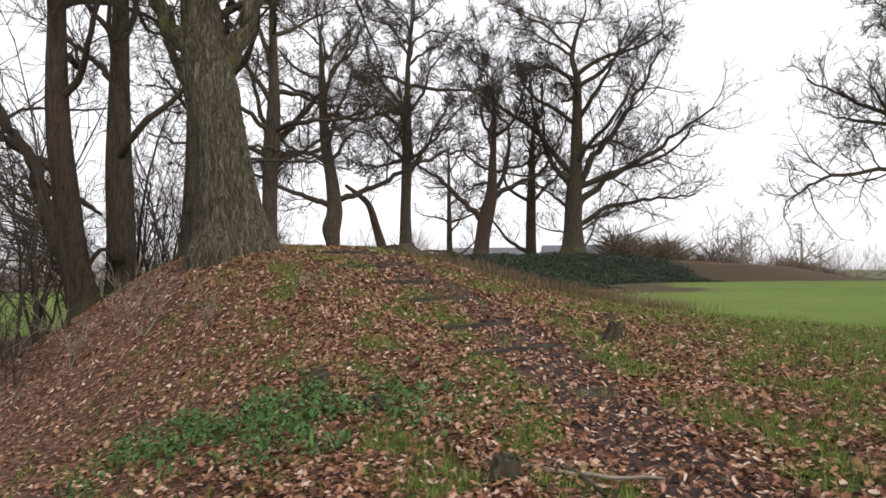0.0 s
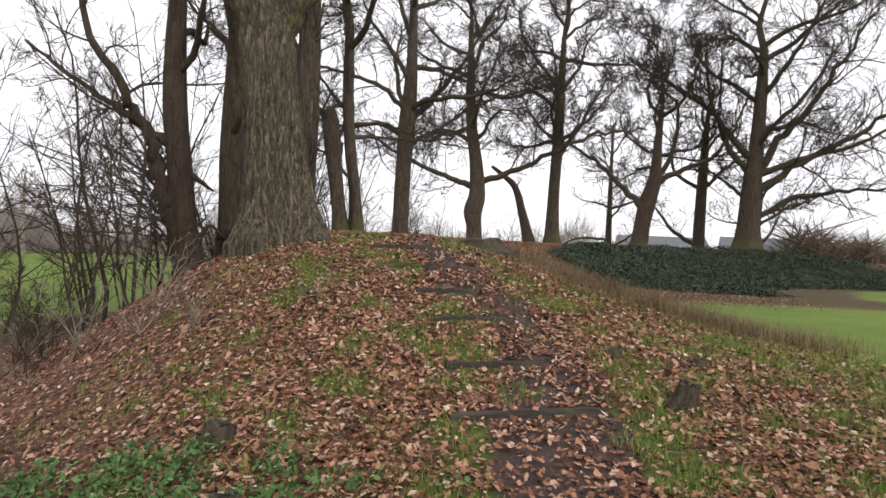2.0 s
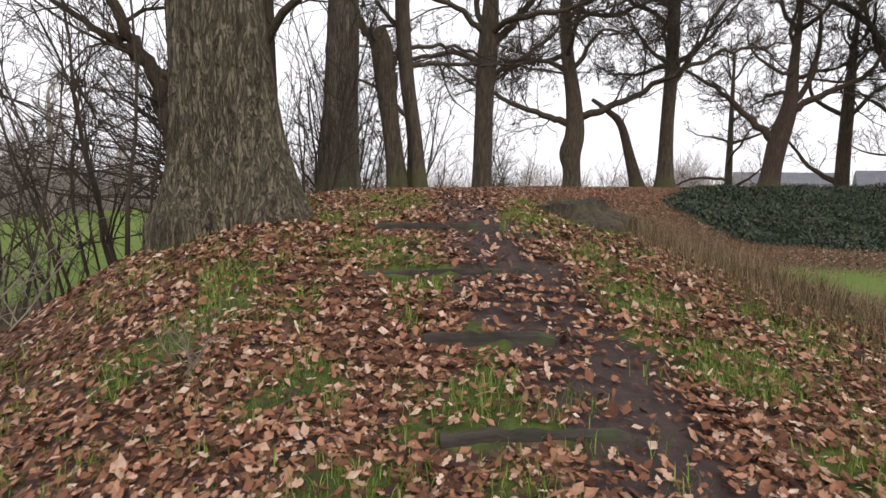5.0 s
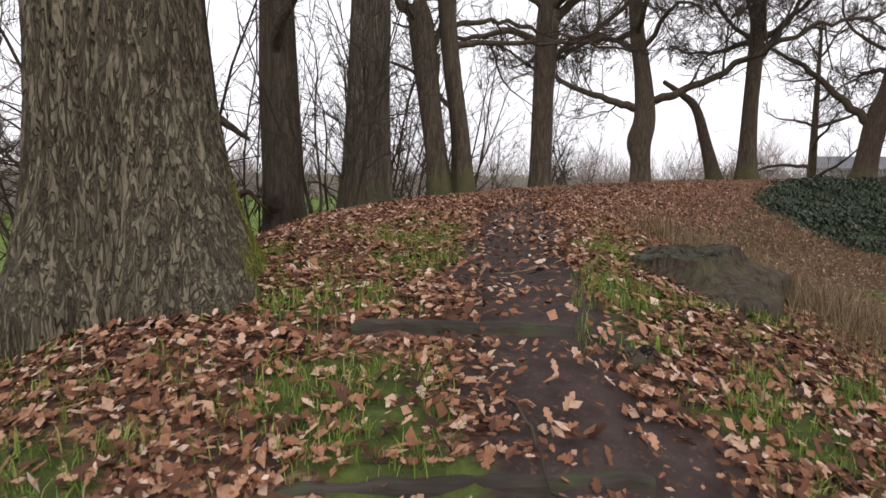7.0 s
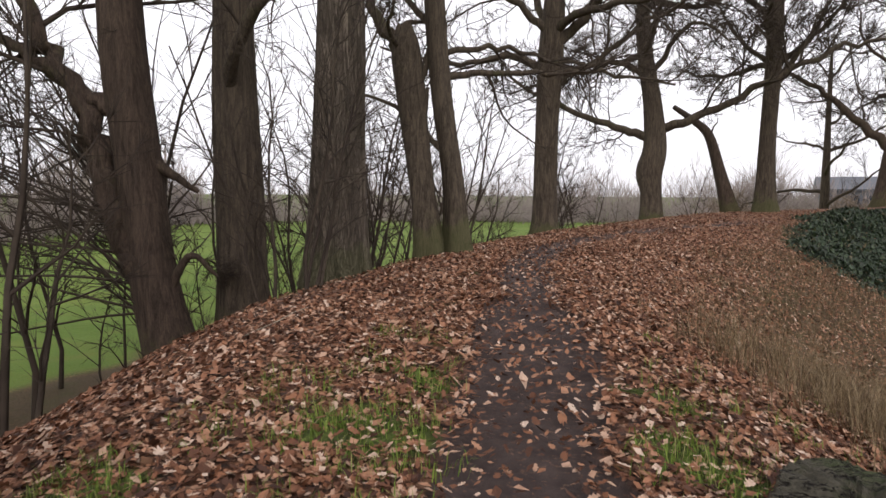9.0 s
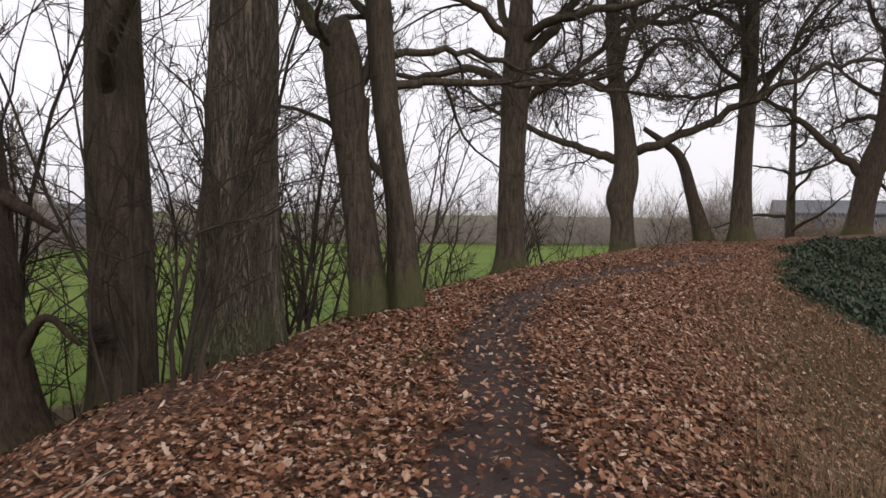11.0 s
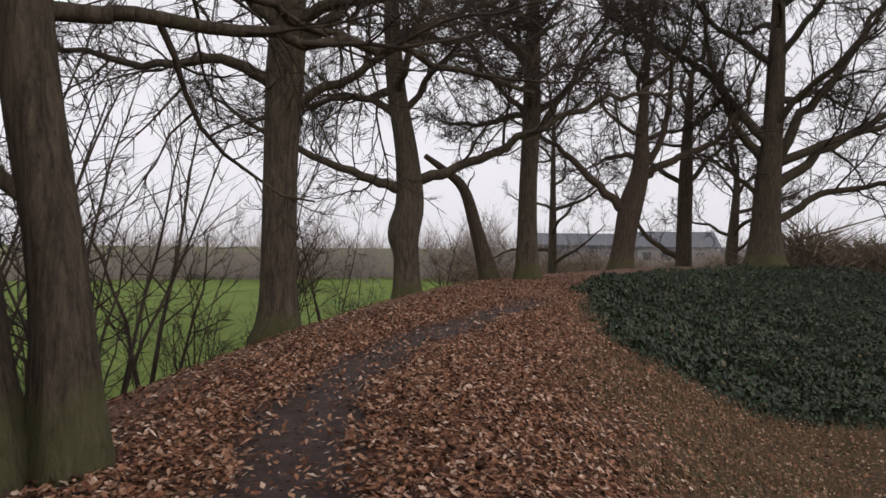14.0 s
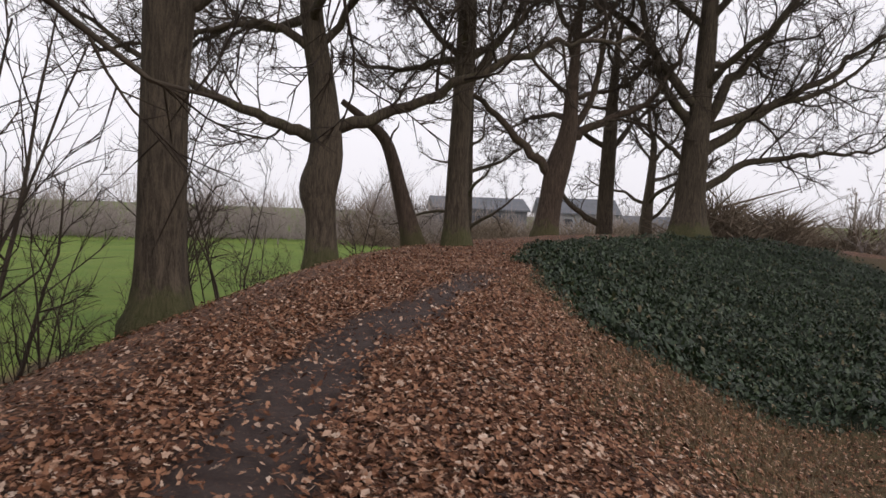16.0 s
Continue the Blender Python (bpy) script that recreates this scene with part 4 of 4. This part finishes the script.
# ---- houses across the far field ----
def paint(name, colour, rough=0.7):
    m = Nodes(name, rough, 0.3)
    return m.done(m.mix(m.step(m.noise(0.8, 4), 0.35, 0.75), colour, tuple(0.78 * v for v in colour)))


WHITE, BRICK, SLATE, GREEN_DOOR, GLASS = paint("white_render", (0.30, 0.30, 0.31)), paint("red_brick", (0.24, 0.10, 0.07)), paint("grey_slate", (0.13, 0.135, 0.15)), paint("green_cladding", (0.10, 0.22, 0.17)), paint("dark_window", (0.05, 0.06, 0.075), 0.15)


def block(name, parent, x0, y0, z0, x1, y1, z1, material, ridge=0.0, label=""):
    bm = bmesh.new()
    b = [bm.verts.new(c) for c in ((x0, y0, z0), (x1, y0, z0), (x1, y1, z0), (x0, y1, z0), (x0, y0, z1), (x1, y0, z1), (x1, y1, z1), (x0, y1, z1))]
    for f in ((0, 1, 5, 4), (1, 2, 6, 5), (2, 3, 7, 6), (3, 0, 4, 7), (3, 2, 1, 0)):
        bm.faces.new([b[i] for i in f])
    if ridge:
        ym = (y0 + y1) / 2
        p, q = bm.verts.new((x0, ym, z1 + ridge)), bm.verts.new((x1, ym, z1 + ridge))
        for f in ((b[4], b[5], q, p), (b[6], b[7], p, q), (b[5], b[6], q), (b[7], b[4], p)):
            bm.faces.new(f)
    else:
        bm.faces.new(b[4:])
    return part(name, bm, material, parent, label)


def house(x, y, turn, wide, deep, storeys, wall_mat, label, ridge=2.2, extension=None):
    root = new("house")
    root.matrix_world = pose(x, y, float(height(x, y)) - 1.2, 0, 0, turn)
    tagged(root, label, "house", "far houses")
    top = 2.7 * storeys + 0.4
    block("wall", root, 0, 0, 0, wide, deep, top, wall_mat)
    block("roof", root, -0.4, -0.5, top, wide + 0.4, deep + 0.5, top + 0.25, SLATE, ridge, "dark grey slate roof")
    for s in range(storeys):
        for i in range(int(wide // 2.6)):
            block("window", root, 0.8 + 2.6 * i, -0.06, 1.2 + 2.7 * s, 2.2 + 2.6 * i, 0.04, 2.4 + 2.7 * s, GLASS)
    if extension:
        for name, a, b, h, mat in extension:
            block(name, root, a, -3.0, 0, b, -0.02, h, mat)
    return root


house(2.0, 122, 3, 14, 9, 2, SLATE, "grey two-storey house across the fields", 1.8, [("garage", 3.0, 7.0, 3.0, BRICK), ("porch", 7.05, 8.4, 3.1, GREEN_DOOR), ("lean_to", 8.45, 11.0, 2.9, WHITE)])
house(19.0, 126, -4, 12, 9, 2, WHITE, "white two-storey house across the fields", 2.4)
house(36.0, 132, 8, 11, 8, 1, BRICK, "low brick house behind the trees", 2.6)
house(-72, 62, 70, 12, 8, 1, WHITE, "pale house beyond the hedgerow", 2.6)


# ---- ground cover ----
def scatter(seed, count, box, weight, cell=0.07):
    """Places in a box of the plan, as dense as weight(x, y) says."""
    r = np.random.RandomState(seed)
    gx, gy = np.meshgrid(np.arange(box[0], box[2], cell), np.arange(box[1], box[3], cell))
    gx, gy = gx.ravel(), gy.ravel()
    total = np.cumsum(np.clip(weight(gx + cell / 2, gy + cell / 2), 0, None))
    k = np.minimum(np.searchsorted(total, r.uniform(0, total[-1], count)), len(gx) - 1)
    return gx[k] + r.uniform(0, cell, count), gy[k] + r.uniform(0, cell, count), r


def slopes(x, y):
    e = 0.15
    return (height(x + e, y) - height(x - e, y)) / (2 * e), (height(x, y + e) - height(x, y - e)) / (2 * e)


def laid(shape, tris, x, y, z, r, size, tilt, name, material, smooth_shade=False):
    """Copies of one small shape laid on the ground, each turned, tilted and sized by chance, joined into a mesh."""
    n = len(x)
    yaw, a, b = r.uniform(0, 6.283, n), r.normal(0, tilt, n), r.normal(0, tilt, n)
    sx, sy = slopes(x, y)
    p = shape[None] * size[:, None, None] * np.stack([np.ones(n), r.uniform(0.65, 1.2, n), np.ones(n)], -1)[:, None]
    curl = r.uniform(-0.2, 1.6, n)[:, None]
    px, py, pz = p[..., 0], p[..., 1], p[..., 2] * curl
    pz = pz + px * np.tan(np.clip(a, -1.1, 1.1))[:, None] + py * np.tan(np.clip(b, -1.1, 1.1))[:, None]
    c, s = np.cos(yaw)[:, None], np.sin(yaw)[:, None]
    qx, qy = px * c - py * s, px * s + py * c
    v = np.stack([x[:, None] + qx, y[:, None] + qy, z[:, None] + pz + qx * sx[:, None] + qy * sy[:, None]], -1).reshape(-1, 3)
    f = (tris[None] + np.arange(n)[:, None, None] * len(shape)).reshape(-1, 3)
    return mesh_from(name, v, f, material, smooth_shade)


HALF = [(-0.26, 0.24, 0.08), (-0.12, 0.14, 0.02), (0.08, 0.36, 0.12), (0.18, 0.19, 0.04), (0.34, 0.27, 0.1)]
OAK_LEAF = np.array([(0, 0, -0.04), (-0.5, 0, 0.0)] + HALF + [(0.5, 0.03, 0.05)] + [(x, -0.93 * y, z) for x, y, z in HALF[::-1]])
FAN = np.array([(0, i, i % 12 + 1) for i in range(1, 13)])[:, ::-1]


SMALL_FAN = np.array([(0, 1, 3), (0, 3, 4), (0, 4, 2), (0, 2, 1)])
SMALL_LEAF = np.array([(0, 0, -0.03), (-0.5, 0, 0.02), (0.1, -0.4, 0.09), (0.06, 0.38, 0.09), (0.5, 0.02, 0.04)])


def off_steps(x, y, front=0.08):
    """Nought just in front of a step timber, one elsewhere."""
    keep = np.ones(np.shape(x))
    for sx, sy, ln, turn in STEPS:
        c, s = math.cos(radians(turn)), math.sin(radians(turn))
        u, v = (x - sx) * c + (y - sy) * s, (y - sy) * c - (x - sx) * s
        keep = np.where((np.abs(u) < ln / 2) & (v > -front) & (v < 0.04), 0.06, keep)
    return keep


def leaf_weight(x, y):
    mud, leafy, lawn, straw, ivy = covers(x, y)
    d, _ = across(x, y)
    thin = np.where(y < 11.3, 0.55, np.where(y < 17, 0.84, 0.9))
    outer = 1 - 0.86 * smooth(-1.0, -2.2, d + 0.5 * lumps(x, y, 1.5, 17)) * smooth(14, 18, y) - 0.35 * smooth(-1.8, -4.0, d) * smooth(16, 13, y)
    return (0.36 + leafy) * (1 - lawn) * (1 - 0.95 * ivy) * (1 - thin * mud) * (1 - 0.12 * straw) * smooth(50, 30, y) * smooth(-8.8, -6, d) * off_steps(x, y) * outer


def near_weight(x, y):
    return leaf_weight(x, y) * smooth(3.6, 1.4, to_path(x, y)) * smooth(32, 24, y)


def wide_weight(x, y):
    return leaf_weight(x, y) / (1 + (np.clip(to_path(x, y) - 1.5, 0, None) / 4.0) ** 2)


for seed, count, weight, shape, fan in ((901, 88000, near_weight, OAK_LEAF, FAN), (911, 205000, wide_weight, SMALL_LEAF, SMALL_FAN)):
    lx, ly, lr = scatter(seed, count, (-13, 1.5, 7, 48), weight)
    lz = height(lx, ly) + lr.uniform(0.004, 0.045, len(lx))
    leaves = new("fallen_leaves", laid(shape, fan, lx, ly, lz, lr, (0.028 if fan is FAN else 0.025) + 0.045 * lr.uniform(0, 1, len(lx)) ** 1.5, 0.32, "fallen_leaves", LEAF))
    tagged(leaves, "carpet of curled brown fallen oak leaves", "leaves", kind="stuff")


def blades(name, x, y, r, length, wide, lean, material, label, category):
    """Bent tapering blades, three triangles each."""
    n = len(x)
    a, l = r.uniform(0, 6.283, n), length * r.uniform(0.5, 1.2, n)
    out = lean * r.uniform(0.2, 1.3, n)
    dx, dy = np.cos(a), np.sin(a)
    w = wide * r.uniform(0.6, 1.3, n)
    z = height(x, y) - 0.01
    v = np.empty((n, 5, 3))
    for i, (u, up, side) in enumerate(((0, 0, -1), (0, 0, 1), (0.35, 0.62, -0.75), (0.35, 0.62, 0.75), (1.0, 1.0, 0))):
        v[:, i, 0] = x + dx * out * l * u - dy * w * side
        v[:, i, 1] = y + dy * out * l * u + dx * w * side
        v[:, i, 2] = z + l * up * np.sqrt(np.clip(1 - (out * u) ** 2 * 0.5, 0.2, 1))
    f = np.array([(0, 1, 3), (0, 3, 2), (2, 3, 4)])
    me = mesh_from(name, v.reshape(-1, 3), (f[None] + np.arange(n)[:, None, None] * 5).reshape(-1, 3), material, False)
    return tagged(new(name, me), label, category, kind="stuff")


def tufted(seed, tufts, per, box, weight, radius):
    x, y, r = scatter(seed, tufts, box, weight)
    x, y = np.repeat(x, per), np.repeat(y, per)
    return x + r.normal(0, radius, len(x)), y + r.normal(0, radius, len(y)), r


def grass_weight(x, y):
    mud, leafy, lawn, straw, ivy = covers(x, y)
    return np.clip(1.05 - leafy - 0.9 * mud, 0, 1) * smooth(17, 13.5, y) * smooth(6.5, 3.0, to_path(x, y)) * (1 - 0.6 * straw) * off_steps(x, y, 0.2)


gx, gy, gr = tufted(902, 4200, 18, (-4, 2, 7, 17), grass_weight, 0.055)
blades("grass_tufts", gx, gy, gr, 0.1, 0.0026, 0.75, GRASS, "short green grass tufts along the path", "grass")


def straw_weight(x, y):
    mud, leafy, lawn, straw, ivy = covers(x, y)
    return straw * (1 - ivy) * (1 - mud) * smooth(9.5, 3.5, to_path(x, y)) * smooth(42, 34, y)


for seed, tufts, box, tall in ((903, 2300, (-5, 9.5, 6, 19), 0.36), (906, 2300, (-10, 17, 7, 42), 0.17)):
    gx, gy, gr = tufted(seed, tufts, 11, box, straw_weight, 0.11)
    blades("dry_grass", gx, gy, gr, tall, 0.0022, 0.9, STRAW, "withered tawny grass on the bank's flank", "grass")

# nettles at the foot of the slope
def herb_weight(x, y):
    q = np.hypot((x + 1.35) / 1.5, (y - 5.4) / 0.95) + 1.1 * lumps(x, y, 0.7, 21) + 0.7 * lumps(x, y, 0.3, 22)
    return smooth(1.0, 0.3, q)


HERB_LEAF = np.array([(-0.5, 0, 0), (0.0, 0.3, 0.08), (0.5, 0, -0.05), (0.0, -0.3, 0.08)])
QUAD = np.array([(0, 2, 1), (0, 3, 2)])
hx, hy, hr = scatter(904, 3600, (-3.4, 4.2, 0.6, 7.0), herb_weight)
herb = new("nettles", laid(HERB_LEAF, QUAD, hx, hy, height(hx, hy) + hr.uniform(0.03, 0.13, len(hx)), hr, hr.uniform(0.022, 0.055, len(hx)), 0.5, "nettles", HERB))
tagged(herb, "patch of low green nettle leaves", "weeds", kind="stuff")


def ivy_weight(x, y):
    return covers(x, y)[4] * np.where(y < 44, 1.0, 0.5)


ix, iy, ir = scatter(905, 95000, (-2, 28, 18, 58), ivy_weight)
mound = 0.14 + 0.3 * lumps(ix, iy, 2.4, 31) + 0.2 * lumps(ix, iy, 0.9, 32)
iz = height(ix, iy) + np.clip(mound, 0.03, None) * ir.uniform(0.6, 1.1, len(ix)) * covers(ix, iy)[4]
ivy = new("ivy", laid(HERB_LEAF * (0.9, 1.15, 1), QUAD, ix, iy, iz, ir, 0.045 + 0.085 * ir.uniform(0, 1, len(ix)) ** 1.5, 0.55, "ivy", IVY))
tagged(ivy, "dense dark green ivy covering the inner bank", "ivy", kind="stuff")
